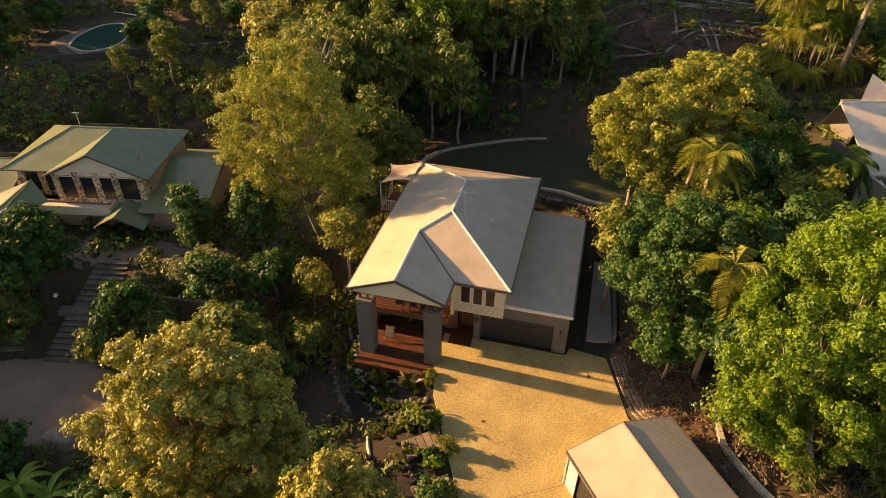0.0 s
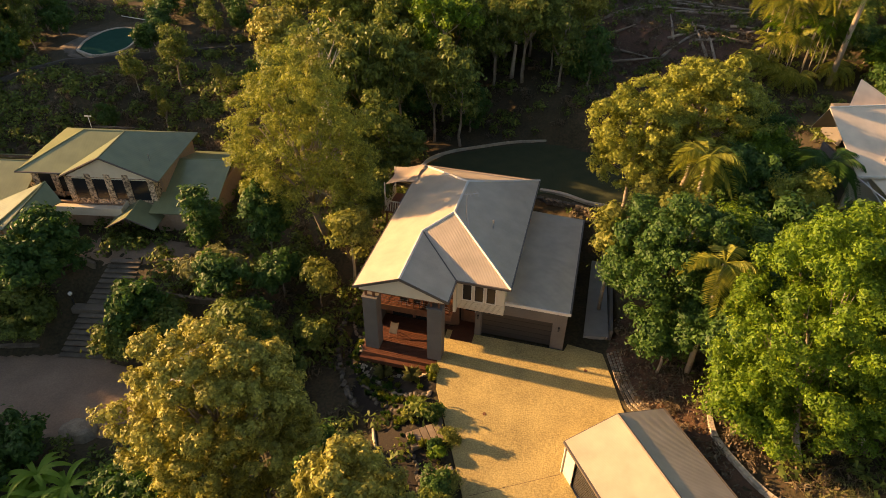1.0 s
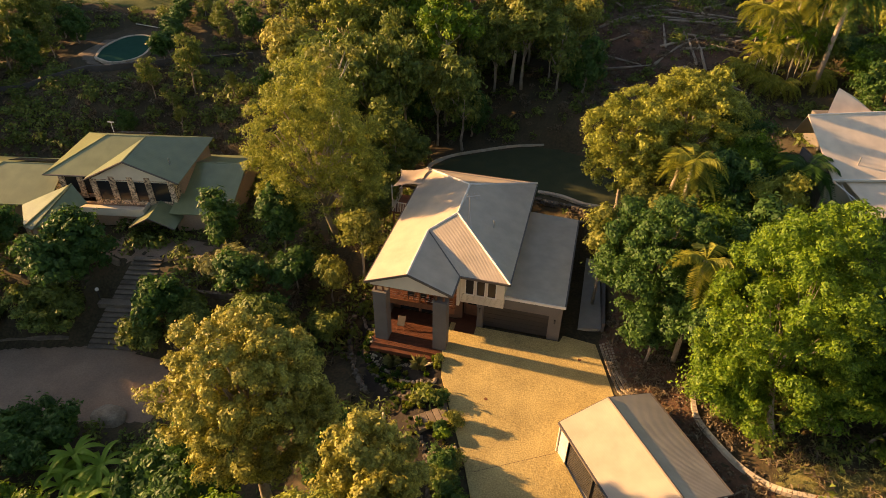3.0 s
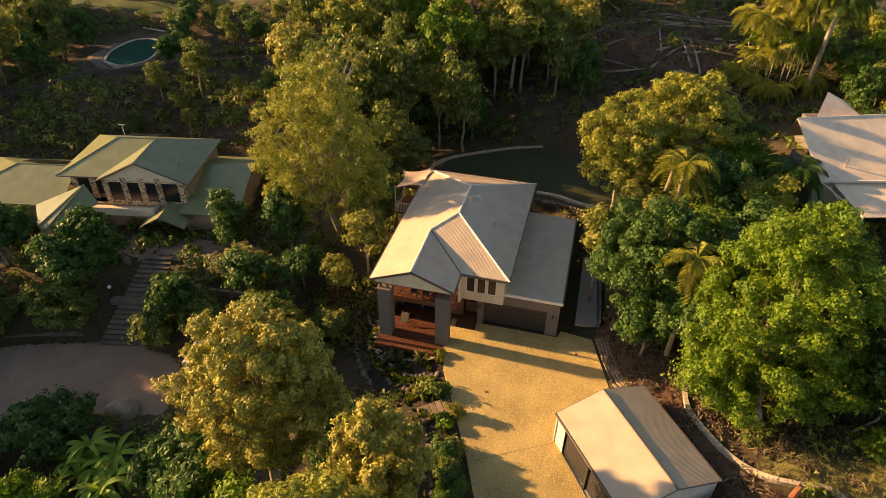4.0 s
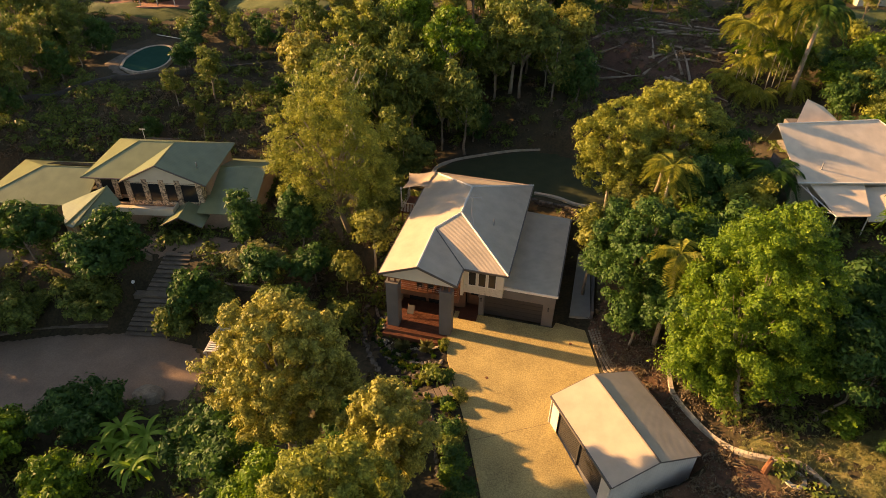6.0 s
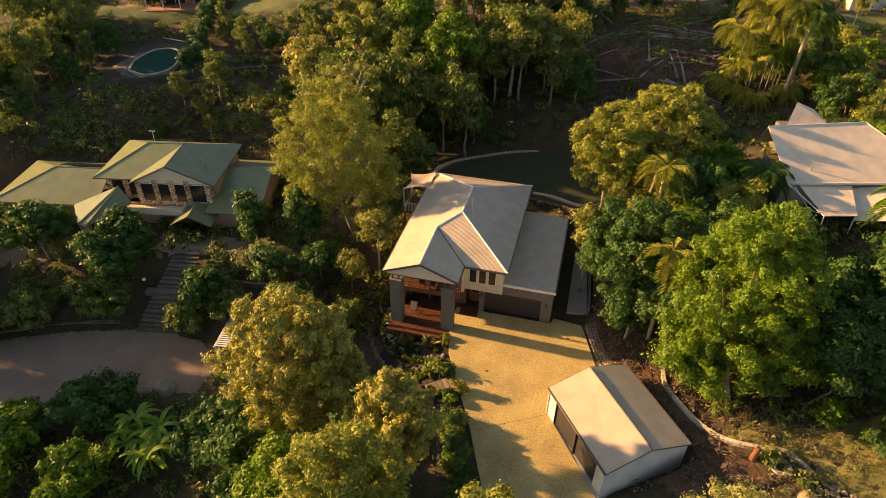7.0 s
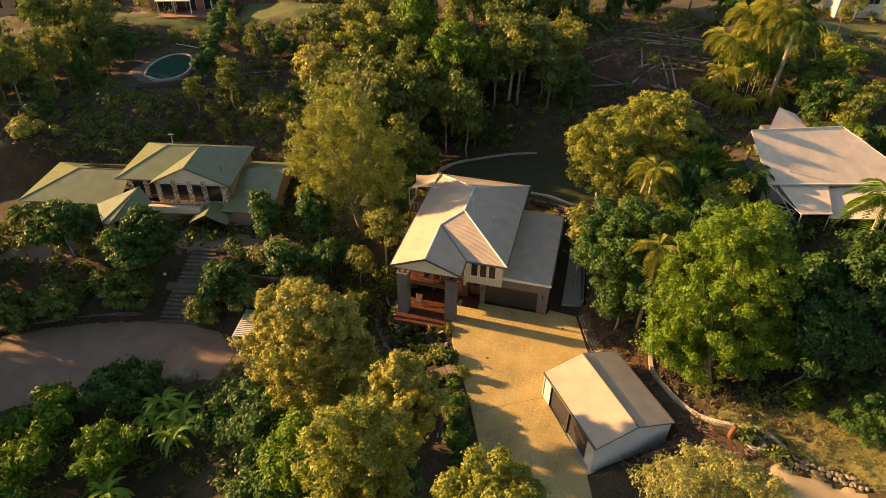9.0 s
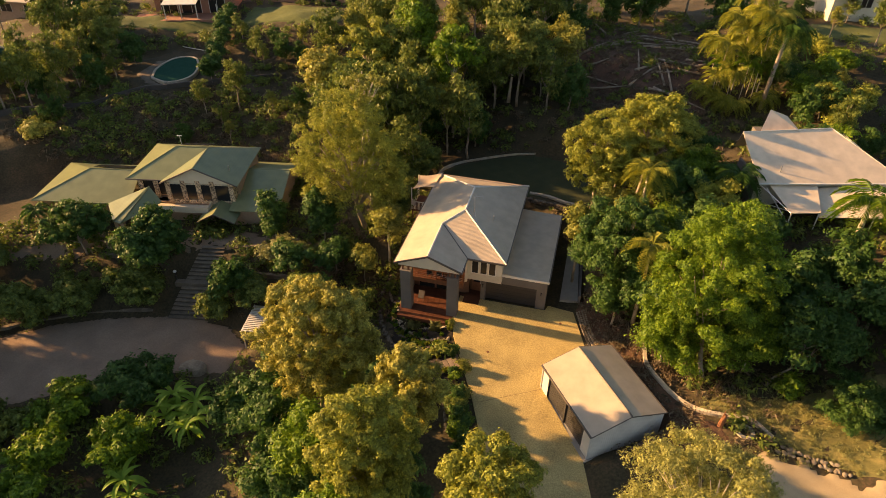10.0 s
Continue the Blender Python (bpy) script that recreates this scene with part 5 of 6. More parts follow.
WOODS = [wood("tall dark eucalypt in the shaded woods", 201, LEAF_DARK, BARK, 3.2, 5.4, 7.4, 66, 0.24),
         wood("slim eucalypt with a pale trunk", 202, LEAF_EUC, BARK, 2.5, 4.8, 7.0, 46, 0.23),
         wood("dense forest tree with deep green leaves", 203, LEAF_DEEP, BARK, 3.3, 3.4, 3.6, 60, 0.25),
         wood("open-crowned eucalypt with olive leaves", 204, LEAF_DARK, BARK, 3.0, 5.0, 6.4, 54, 0.23)]
rng = np.random.default_rng(9)
spots = []
for cx, cy, sx, sy, count in ((-17, 57, 10, 9, 34), (-9, 60, 9, 9, 26), (-27, 60, 6, 8, 11), (-30, 72, 7, 6, 8), (-20, 47, 3.5, 4, 6), (-12, 78, 11, 7, 18), (8, 92, 16, 6, 16), (31, 60, 5, 6, 5), (-70, 58, 9, 7, 12), (-50, 69, 4, 3, 4),
                             (-44, 70, 3, 3, 3), (34, 46, 4, 9, 8), (33, 28, 4, 7, 6), (-52, 49, 9, 3, 6), (-40, 54, 5, 3, 3), (32, 84, 10, 8, 9), (-86, 62, 6, 8, 5),
                             # clusters at (-60, 14), (-66, 14), (-54, -3): added beyond view to shade the yard
                             (-60, 14, 4, 9, 14), (-66, 14, 4, 10, 8), (-22, 49, 5, 4, 8), (-74, 30, 5, 7, 6), (-84, 47, 7, 7, 14), (-66, 56, 6, 5, 8), (-54, -3, 6, 7, 16), (-64, 70, 6, 3, 5), (-78, 66, 8, 3, 8), (-100, 52, 8, 12, 10), (-73, 47.5, 7, 3.5, 8)):
    for k in range(count):
        for tries in range(30):
            x, y = cx + rng.uniform(-sx, sx), cy + rng.uniform(-sy, sy)
            open_ = (-65 < x < -50 and 44 < y < 68) or (-79 < x < -56 and 66 < y < 80) or (-1 < x < 16 and 62 < y < 86) or (-58 < x < -41 and 76 < y < 86) or (-11 < x < 8 and 42 < y < 58)
            if not open_ and all((x - a) ** 2 + (y - b) ** 2 > 7 for a, b in spots):
                spots.append((x, y))
                break
first = {}
for i, (x, y) in enumerate(spots):
    k = int(rng.choice([0, 1, 2, 3], p=[0.22, 0.18, 0.4, 0.2])) if x < -5 or y > 50 else int(rng.choice([2, 3, 0]))
    s = rng.uniform(0.72, 1.12) * (0.55 if -60 < x < -36 and 40 < y < 75 else 0.62 if 20 < x and y > 50 else 0.8 if x < -36 and y > 40 else 1.0)
    m = Matrix.Translation((x, y, at(x, y, -0.15))) @ Matrix.Rotation(rng.uniform(0, 6.28), 4, "Z") @ Matrix.Diagonal((s, s, s * rng.uniform(0.88, 1.15), 1))
    if (16 < x < 38 and 34 < y < 54) or (-80 < x < -62 and 22 < y < 40):
        continue
    if k not in first:
        first[k] = WOODS[k]
        WOODS[k].matrix_world = m
    else:
        copy_thing(WOODS[k], m)
tree("golden_tree", "lone golden-leaved tree at the edge of the woods", -31.4, 52.6, 10.4, 3.2, 3.4, LEAF_GOLD, PALE, 60, 250, 0.26, 240, clump=0.75, trunk=0.16, lobes=9)
tree("eucalypt", "eucalypt with lime tips above the woods", -21.5, 61.0, 13.2, 3.4, 4.4, LEAF_LIME, PALE, 60, 220, 0.28, 241, clump=0.75, trunk=0.2, lobes=9)
tree("eucalypt", "eucalypt with lime tips above the woods", -14.6, 55.0, 12.6, 3.0, 4.2, LEAF_LIME, PALE, 50, 210, 0.28, 243, clump=0.75, trunk=0.2, lobes=9)
tree("eucalypt", "eucalypt with lime tips above the woods", -26.4, 57.0, 12.0, 2.8, 4.0, LEAF_YG, PALE, 46, 210, 0.28, 244, clump=0.75, trunk=0.2, lobes=9)
tree("eucalypt", "eucalypt with lime tips above the woods", -8.0, 60.0, 12.2, 3.2, 4.0, LEAF_EUC, PALE, 50, 220, 0.28, 242, clump=0.75, trunk=0.2, lobes=9)

# dark hedge that runs up the hill from the pool
hedge = None
for i in range(10):
    x, y = -51.4 - 0.95 * i, 58.6 + 2.3 * i
    m = Matrix.Translation((x, y, at(x, y, -0.15))) @ Matrix.Rotation(1.7 * i, 4, "Z") @ Matrix.Diagonal((1, 1, 0.95 - 0.03 * i, 1))
    if hedge is None:
        hedge = tree("hedge_tree", "tall narrow dark hedge conifer above the pool", 0, 0, 2.2, 1.25, 2.3, LEAF_DEEP, BARK, 40, 110, 0.2, 260, group="hedge", clump=0.5, trunk=0.09, base=0.0, lobes=8, root=(0.01, 0.01), twigs=False)
        hedge.matrix_world = m
    else:
        copy_thing(hedge, m)

# bare white limbs of a dying eucalypt
snag = thing("bare_tree", "dying eucalypt with bare white limbs", "tree", Matrix.Translation((-21.8, 41.5, at(-21.8, 41.5, -0.1))))
for a in ((0.3, 0.2, 15.2), (1.6, 0.6, 14.6), (-1.5, 0.2, 14.4), (0.8, -0.6, 13.6)):
    part("limb", Mesh().tube([(0, 0, 0 if a[0] == 0.3 else 9.5), (a[0] * 0.25, a[1] * 0.3, 11.5), a], [0.22 if a[0] == 0.3 else 0.12, 0.12, 0.04], 7), PALE, snag, smooth=True)

# undergrowth over the hillside
def scatter(name, label, material, areas, per, size, clump, seed, keep_off, slim=0.4, flat=0.8, droop=0.0):
    rng = np.random.default_rng(seed)
    c = []
    for x0, x1, y0, y1, count in areas:
        x, y = rng.uniform(x0, x1, count), rng.uniform(y0, y1, count)
        ok = np.minimum.reduce([distance(x, y, q) for q in keep_off]) > 0.7
        c.append(np.stack([x[ok], y[ok], land(x[ok], y[ok]) + clump * 0.35], 1))
    c = np.concatenate(c)
    return tagged(new(name, leaf_data(name, material, c, clump * rng.uniform(0.5, 1.5, len(c)), per, size, rng, slim, droop, flat)), label, "undergrowth", kind="stuff")


OFF = [DRIVE, YARD, LAWN, HOUSE, SHED, FIELD, BANK, POOL, STAIRS] + FAR_LAWNS
scatter("undergrowth", "dark low undergrowth on the hillside", LEAF_DARK, ((-85, 45, 40, 95, 1900), (-70, -30, 40, 58, 360), (-60, -14, 22, 40, 420), (-55, -6, -8, 20, 520), (6, 45, 14, 48, 700)), 62, 0.26, 0.7, 301, OFF)
scatter("fallen_twigs", "dry brown twigs and grass tufts on the slope", LEAF_DRY, ((-70, 20, 40, 85, 1100), (-72, -28, 38, 58, 1300), (-2, 18, 55, 85, 700), (-30, -12, 18, 40, 260), (5, 20, 12, 32, 260)), 26, 0.34, 0.4, 302, [DRIVE, YARD, LAWN, HOUSE, SHED, POOL, STAIRS] + FAR_LAWNS, 0.10, 0.5)
scatter("dry_tufts", "golden dry grass tufts on the sunlit slope", LEAF_SILV, ((13.5, 30, 13, 21.5, 800),), 26, 0.12, 0.22, 303, [DRIVE, SHED, BANK], 0.16, 0.9)
scatter("leaf_litter", "dry brown leaves scattered over the mulch bank", LEAF_DRY, ((4.5, 14, 12, 30, 260),), 30, 0.12, 0.5, 304, [DRIVE, SHED], 0.6, 0.12)

# ---- gardens, walls and paths ----
def stone_data(seed, material=ROCK):
    """A worn lump of stone, about 1 m across."""
    rng = np.random.default_rng(seed)
    bm = bmesh.new()
    bmesh.ops.create_icosphere(bm, subdivisions=1, radius=0.5)
    for v in bm.verts:
        v.co *= 1 + rng.uniform(-0.22, 0.22)
        v.co.z = max(v.co.z, -0.35) * 0.8
    me = bpy.data.meshes.new("stone")
    bm.to_mesh(me)
    bm.free()
    me.materials.append(material)
    return me


STONES = [stone_data(k) for k in range(5)]
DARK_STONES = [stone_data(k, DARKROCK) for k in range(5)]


def along(points, step):
    """Even steps along a polyline: x, y and the heading."""
    out = []
    for (ax, ay), (bx, by) in zip(points, points[1:]):
        n = max(1, int(math.hypot(bx - ax, by - ay) / step))
        out += [(ax + (bx - ax) * i / n, ay + (by - ay) * i / n, math.atan2(by - ay, bx - ax)) for i in range(n)]
    return out


def rock_row(name, label, points, size, seed, courses=1, category="rock edging", kinds=STONES):
    rng = np.random.default_rng(seed)
    ob = thing(name, label, category)
    for c in range(courses):
        for x, y, a in along(points, size * 0.68):
            s = new("stone", kinds[int(rng.integers(5))])
            s.parent = ob
            s.matrix_basis = Matrix.Translation((x + rng.normal(0, 0.06), y + rng.normal(0, 0.06), at(x, y, size * (0.3 + 0.55 * c)))) @ Matrix.Rotation(rng.uniform(0, 6.28), 4, "Z") @ Matrix.Diagonal((size * rng.uniform(0.8, 1.25), size * rng.uniform(0.7, 1.1), size * rng.uniform(0.6, 0.9), 1))
    return ob


def kerb(name, label, points, width, height, material, category="kerb", step=0.9, sink=0.15, lift=None):
    """A low edging in lengths butted end to end."""
    ob = thing(name, label, category)
    p = along(points, step) + [(*points[-1], 0)]
    for (ax, ay, _), (bx, by, _) in zip(p, p[1:]):
        d = Vector((bx - ax, by - ay, 0)).normalized()
        n = Vector((-d.y, d.x, 0)) * width / 2
        g = 0.012
        za, zb = (at(ax, ay), at(bx, by)) if lift is None else (lift, lift)
        a, b = Vector((ax, ay, za)) + d * g, Vector((bx, by, zb)) - d * g
        h, s = Vector((0, 0, height)), Vector((0, 0, sink))
        part("length", Mesh().add([a - n - s, a + n - s, b + n - s, b - n - s, a - n + h, a + n + h, b + n + h, b - n + h],
                                  [(3, 2, 1, 0), (4, 5, 6, 7), (0, 1, 5, 4), (1, 2, 6, 5), (2, 3, 7, 6), (3, 0, 4, 7)]), material, ob)
    return ob


def curve(points, n=8):
    """A smooth line through the points."""
    out = []
    p = [Vector((*q, 0)) for q in points]
    p = [2 * p[0] - p[1]] + p + [2 * p[-1] - p[-2]]
    for i in range(1, len(p) - 2):
        for k in range(n):
            t = k / n
            q = 0.5 * (2 * p[i] + (p[i + 1] - p[i - 1]) * t + (2 * p[i - 1] - 5 * p[i] + 4 * p[i + 1] - p[i + 2]) * t * t + (3 * p[i] - p[i - 1] - 3 * p[i + 1] + p[i + 2]) * t ** 3)
            out.append((q.x, q.y))
    return out + [points[-1]]


CLEARED = mottled("cleared_soil", (0.045, 0.025, 0.016), (0.16, 0.088, 0.056), 0.8, 0.95, 0.9, 6, grain=0.55)
PALEC = mottled("pale_edging", (0.40, 0.34, 0.25), (0.58, 0.50, 0.38), 1.5, 0.9, 0.4, 14, piece=0.1)
kerb("log_edging", "pale curved concrete edging along the mulch bank", curve([(10.2, 23.4), (10.4, 20.6), (11.9, 18.3), (14.0, 16.5), (15.9, 16.1), (17.9, 16.3), (19.2, 15.0)]), 0.30, 0.30, PALEC)
kerb("lawn_wall", "low curved retaining wall round the rear lawn", curve([(-13.4, 42.0), (-13.6, 45.2), (-12.1, 47.4), (-9.3, 49.4), (-6.3, 51.2), (-3.3, 52.3)]), 0.13, 0.24, PALEC, "retaining wall", lift=2.5)
kerb("lawn_edging", "pale stone edging above the rock bank", curve([(-2.7, 42.9), (-0.6, 42.7), (1.5, 41.9), (3.4, 41.8)]), 0.35, 0.22, PALEC, "edging", lift=2.5)
rock_row("rock_bank", "rough rock bank behind the garage", [(-2.3, 41.4), (0.0, 41.0), (2.2, 40.0)], 0.55, 401, 2, "rock wall", DARK_STONES)
rock_row("rock_bank", "rough rock bank behind the garage", [(-2.2, 40.4), (0.3, 39.8), (2.0, 39.0)], 0.5, 402, 1, "rock wall", DARK_STONES)
rock_row("garden_edging", "sandstone edging round the front garden bed", curve([(-12.3, 23.5), (-11.6, 22.6), (-10.7, 22.0), (-9.5, 21.2), (-8.4, 20.6), (-7.3, 20.6), (-6.4, 21.1)], 4), 0.36, 403)
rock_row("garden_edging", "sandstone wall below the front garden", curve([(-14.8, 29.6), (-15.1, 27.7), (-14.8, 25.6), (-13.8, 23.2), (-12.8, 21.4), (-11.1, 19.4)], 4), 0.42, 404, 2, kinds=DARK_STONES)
rock_row("garden_edging", "sandstone edging beside the lower column", curve([(-14.5, 29.2), (-14.5, 28.1), (-14.2, 27.1), (-13.6, 26.4), (-12.7, 25.6)], 4), 0.32, 405)
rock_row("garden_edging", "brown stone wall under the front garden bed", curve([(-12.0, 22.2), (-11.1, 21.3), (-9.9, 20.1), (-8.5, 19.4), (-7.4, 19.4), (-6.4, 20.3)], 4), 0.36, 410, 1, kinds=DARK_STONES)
rock_row("garden_edging", "rubble edging along the driveway garden", [(-5.6, 14.9), (-4.75, 15.3), (-4.0, 16.0)], 0.26, 406, 2)
rock_row("garden_edging", "rubble edging along the driveway garden", [(-5.5, 15.2), (-4.7, 15.6), (-4.1, 16.2)], 0.24, 407)
rock_row("garden_edging", "rough stones along the lower garden bed", [(-6.9, 16.8), (-6.1, 15.9), (-5.6, 14.8), (-5.0, 13.0), (-4.3, 11.0)], 0.34, 412, 1, kinds=DARK_STONES)
rock_row("stone_row", "double row of pale round stones at the sandy pad", [(19.5, 13.9), (21.0, 13.5), (22.4, 13.3), (24.2, 12.9)], 0.42, 408)
rock_row("stone_row", "double row of pale round stones at the sandy pad", [(19.8, 14.3), (21.2, 13.95), (22.6, 13.7), (23.6, 13.5)], 0.4, 409)
drape("garden_bed", [(-6.7, 22.7), (-6.2, 20.6), (-4.4, 16.5), (-3.4, 14.2), (-6.0, 14.0), (-8.8, 16.5), (-11.0, 19.6), (-13.0, 22.4), (-14.6, 27), (-12.6, 27), (-12.4, 22.9)], BED, "mulched garden beds beside the driveway, soil colour darkened for shade", "garden bed", ragged=0.1)
drape("sandy_pad", [(18.3, 13.2), (20, 13.3), (24.5, 12.3), (28, 14), (30, 6), (20, 4), (16, 9)], mottled("sand", (0.36, 0.28, 0.16), (0.52, 0.41, 0.25), 0.8, 0.95, 0.4, 14), "sunlit sandy pad at the foot of the slope", "pad", lift=0.07)

# pebbles in front of the deck
peb = Mesh()
rng = np.random.default_rng(411)
for i in range(260):
    x, y, s = rng.uniform(-12.3, -6.7), rng.uniform(22.45, 22.85), rng.uniform(0.05, 0.10)
    z = at(x, y, 0.03)
    peb.add([(x - s, y, z), (x, y - s, z), (x + s, y, z), (x, y + s, z), (x, y, z + s)], [(0, 1, 4), (1, 2, 4), (2, 3, 4), (3, 0, 4)])
solid("pebbles", peb, PALEC, "strip of white pebbles in front of the deck", "pebbles", kind="stuff")

# cobble strip at the driveway's right edge
cob = thing("cobble_strip", "checkered cobble strip along the driveway's edge", "paving", kind="structure")
cobble = Mesh().box(-0.09, 0.09, -0.09, 0.09, -0.08, 0.03)
cobble.v = [(x * (0.85 if z > 0 else 1), y * (0.85 if z > 0 else 1), z) for x, y, z in cobble.v]
cobble = cobble.data("cobble", ROCK)
for x, y, a in along([(4.15, 27.0), (4.8, 25.0), (5.6, 22.9), (6.6, 21.4)], 0.22):
    for j in range(4):
        o = new("cobble", cobble)
        o.parent = cob
        px_, py_ = x + 0.12 + 0.21 * j, y + 0.07 * j
        o.matrix_basis = Matrix.Translation((px_, py_, max(at(px_, py_), float(drive_height(px_, py_))) + 0.05)) @ Matrix.Rotation(a, 4, "Z")

# paved way and low wall at the garage's side
solid("side_path", Mesh().slab([(2.5, 28.3, 0.10), (4.2, 28.6, 0.12), (3.9, 33.0, 0.2), (3.6, 37.0, 0.3), (2.5, 37.0, 0.3)], 0.5), PATHC, "grey concrete path beside the garage", "path", kind="structure")
kerb("side_wall", "low grey block wall between path and slope", [(4.3, 28.4), (4.1, 33.0), (3.8, 37.2), (2.2, 38.6)], 0.2, 0.7, GREYW, "retaining wall", lift=0.2)

# sleepers as garden steps beside the driveway
gs = thing("garden_steps", "weathered timber sleeper steps down from the driveway", "steps")
for i in range(6):
    c = Vector((-5.25 - 0.34 * i, 18.45 - 0.16 * i, -0.28 - 0.12 * i))
    part("sleeper", Mesh().box(-0.14, 0.14, -0.75, 0.75, -0.25, 0.06, Matrix.Translation(c) @ Matrix.Rotation(radians(20), 4, "Z")), STEPM, gs)

# stone stairs up to the green-roofed house
st = thing("stone_stairs", "broad shaded stone stairs from the yard to the terrace", "stairs")
for i in range(18):
    f = i / 17
    c = Vector((-34.4 - 0.35 * f, 21.4, 0)).lerp(Vector((-35.0, 28.5, 0)), f)
    if i > 8:
        c.y += 0.35
    w = 1.95 - 0.7 * f
    sm = Matrix.Translation((c.x, c.y, -4.80 + 3.55 * f)) @ Matrix.Rotation(radians(11), 4, "Z")
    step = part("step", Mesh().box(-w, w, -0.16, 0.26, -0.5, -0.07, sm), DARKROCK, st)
    part("tread", Mesh().box(-w - 0.04, w + 0.04, -0.24, 0.2, -0.07, 0.0, sm), STEPM, step)
part("landing", Mesh().box(-2.4, 1.8, -0.35, 0.35, -0.5, 0.0, Matrix.Translation((-34.9, 24.9, -3.02)) @ Matrix.Rotation(radians(11), 4, "Z")), STEPM, st)
for x, y, z in ((-37.2, 24.6, -2.6),):
    lp = thing("garden_lamp", "small white globe lamp on a post", "lamp")
    part("lamp_post", Mesh().tube([(x, y, at(x, y) - 0.1), (x, y, z + 0.6)], [0.04, 0.04], 7), CHAR, lp)
    gl = bmesh.new()
    bmesh.ops.create_uvsphere(gl, u_segments=12, v_segments=8, radius=0.17, matrix=Matrix.Translation((x, y, z + 0.75)))
    gm = bpy.data.meshes.new("globe")
    gl.to_mesh(gm)
    gl.free()
    gm.materials.append(WHITE)
    part("globe", gm, None, lp)
kerb("yard_wall", "low curved stone wall along the yard", curve([(-55, 11.6), (-51.4, 15.0), (-49.0, 16.8), (-46.3, 18.4), (-42.8, 20.0), (-38.4, 21.4)]), 0.35, 0.35, STEPM, "retaining wall", lift=-5.0)
kerb("terrace_wall", "shaded stone terrace wall below the house", curve([(-47, 25.3), (-42.6, 26.3), (-37.4, 28.0)]), 0.35, 0.5, STEPM, "retaining wall")
kerb("terrace_wall", "shaded stone terrace wall below the house", curve([(-32.6, 29.2), (-29.4, 30.0), (-24.5, 29.6)]), 0.35, 0.5, STEPM, "retaining wall")
kerb("terrace_wall", "low sleeper wall on the shaded slope", curve([(-31, 26.2), (-26, 26.4), (-21, 27.2)]), 0.3, 0.5, STEPM, "retaining wall")
drape("terrace", [(-47, 26.5), (-37, 28.6), (-33, 29.4), (-25, 30.2), (-24, 32.8), (-34, 32.2), (-46, 29.6), (-58, 26), (-60, 22), (-52, 24)], GRAVEL, "pale gravel terrace before the green-roofed house", "terrace", ragged=0.3)
big = bmesh.new()
bmesh.ops.create_icosphere(big, subdivisions=3, radius=0.5)
for v in big.verts:
    v.co *= 1 + 0.16 * noise.noise(v.co * 3.0)
bd = bpy.data.meshes.new("boulder")
big.to_mesh(bd)
big.free()
bd.materials.append(ROCK)
boulder = tagged(new("boulder", bd), "large pale boulder at the yard's edge", "boulder")
boulder.matrix_world = Matrix.Translation((-29.9, 15.2, -4.9)) @ Matrix.Diagonal((2.8, 1.9, 1.5, 1))

# slatted pergola seen through the golden tree
pg = thing("pergola", "pale slatted pergola roof beside the yard", "pergola")
PGM = Matrix.Translation((-26.6, 18.9, -2.5)) @ Matrix.Rotation(radians(8), 4, "Z")
for i in range(15):
    part("slat", Mesh().box(0.03, 3.4, i * 0.25, i * 0.25 + 0.14, 0, 0.06, PGM), WHITE, pg)
for u in (0.0, 3.4):
    part("beam", Mesh().box(u, u + 0.1, -0.1, 3.8, -0.2, 0.0, PGM), WHITE, pg)
for u in (0.02, 3.36):
    for v in (0.1, 3.5):
        q = PGM @ Vector((u, v, 0))
        part("post", Mesh().box(u, u + 0.1, v, v + 0.1, at(q.x, q.y) + 2.4, -0.2, PGM), WHITE, pg)

# concrete ring and rusty stump on the dry grass
ring = Mesh()
z = at(17.3, 15.0, 0.02)
for i in range(24):
    t = 2 * math.pi * i / 24
    ring.v += [(17.3 + r * math.cos(t), 15.0 + r * math.sin(t), z + h) for r, h in ((0.42, -0.2), (0.42, 0.2), (0.68, 0.2), (0.68, -0.2))]
ring.f += [(i * 4 + a, i * 4 + (a + 1) % 4, (i + 1) % 24 * 4 + (a + 1) % 4, (i + 1) % 24 * 4 + a) for i in range(24) for a in range(4)]
solid("fire_ring", ring, PALEC, "pale concrete fire ring set in dark soil", "fire ring")
drape("fire_pit", [(15.9, 15.6), (17.6, 16.1), (18.9, 14.8), (17.6, 13.7), (15.8, 14.0)], GROUND, "bare dark soil round the fire ring", "soil", lift=0.09, ragged=0.1)
stump = thing("rusty_stump", "rust-brown split tree stump beside the fire ring", "stump", Matrix.Translation((15.6, 15.2, at(15.6, 15.2, -0.1))))
part("trunk", Mesh().tube([(0, 0, 0), (0.03, 0, 0.8), (0.1, 0, 1.4)], [0.24, 0.2, 0.10], 9), RUST, stump)
part("splinter", Mesh().tube([(-0.08, 0.02, 0.7), (-0.02, 0, 1.8)], [0.1, 0.02], 6), RUST, stump)

# drain covers in the concrete
for x, y in ((2.9, 25.2), (-2.9, 20.1)):
    dc = Mesh().tube([(x, y, float(drive_height(x, y)) - 0.02), (x, y, float(drive_height(x, y)) + 0.02)], [0.13, 0.12], 10)
    solid("drain_cover", dc, RUST, "small round rusty drain cover in the concrete", "drain cover", "drain covers")

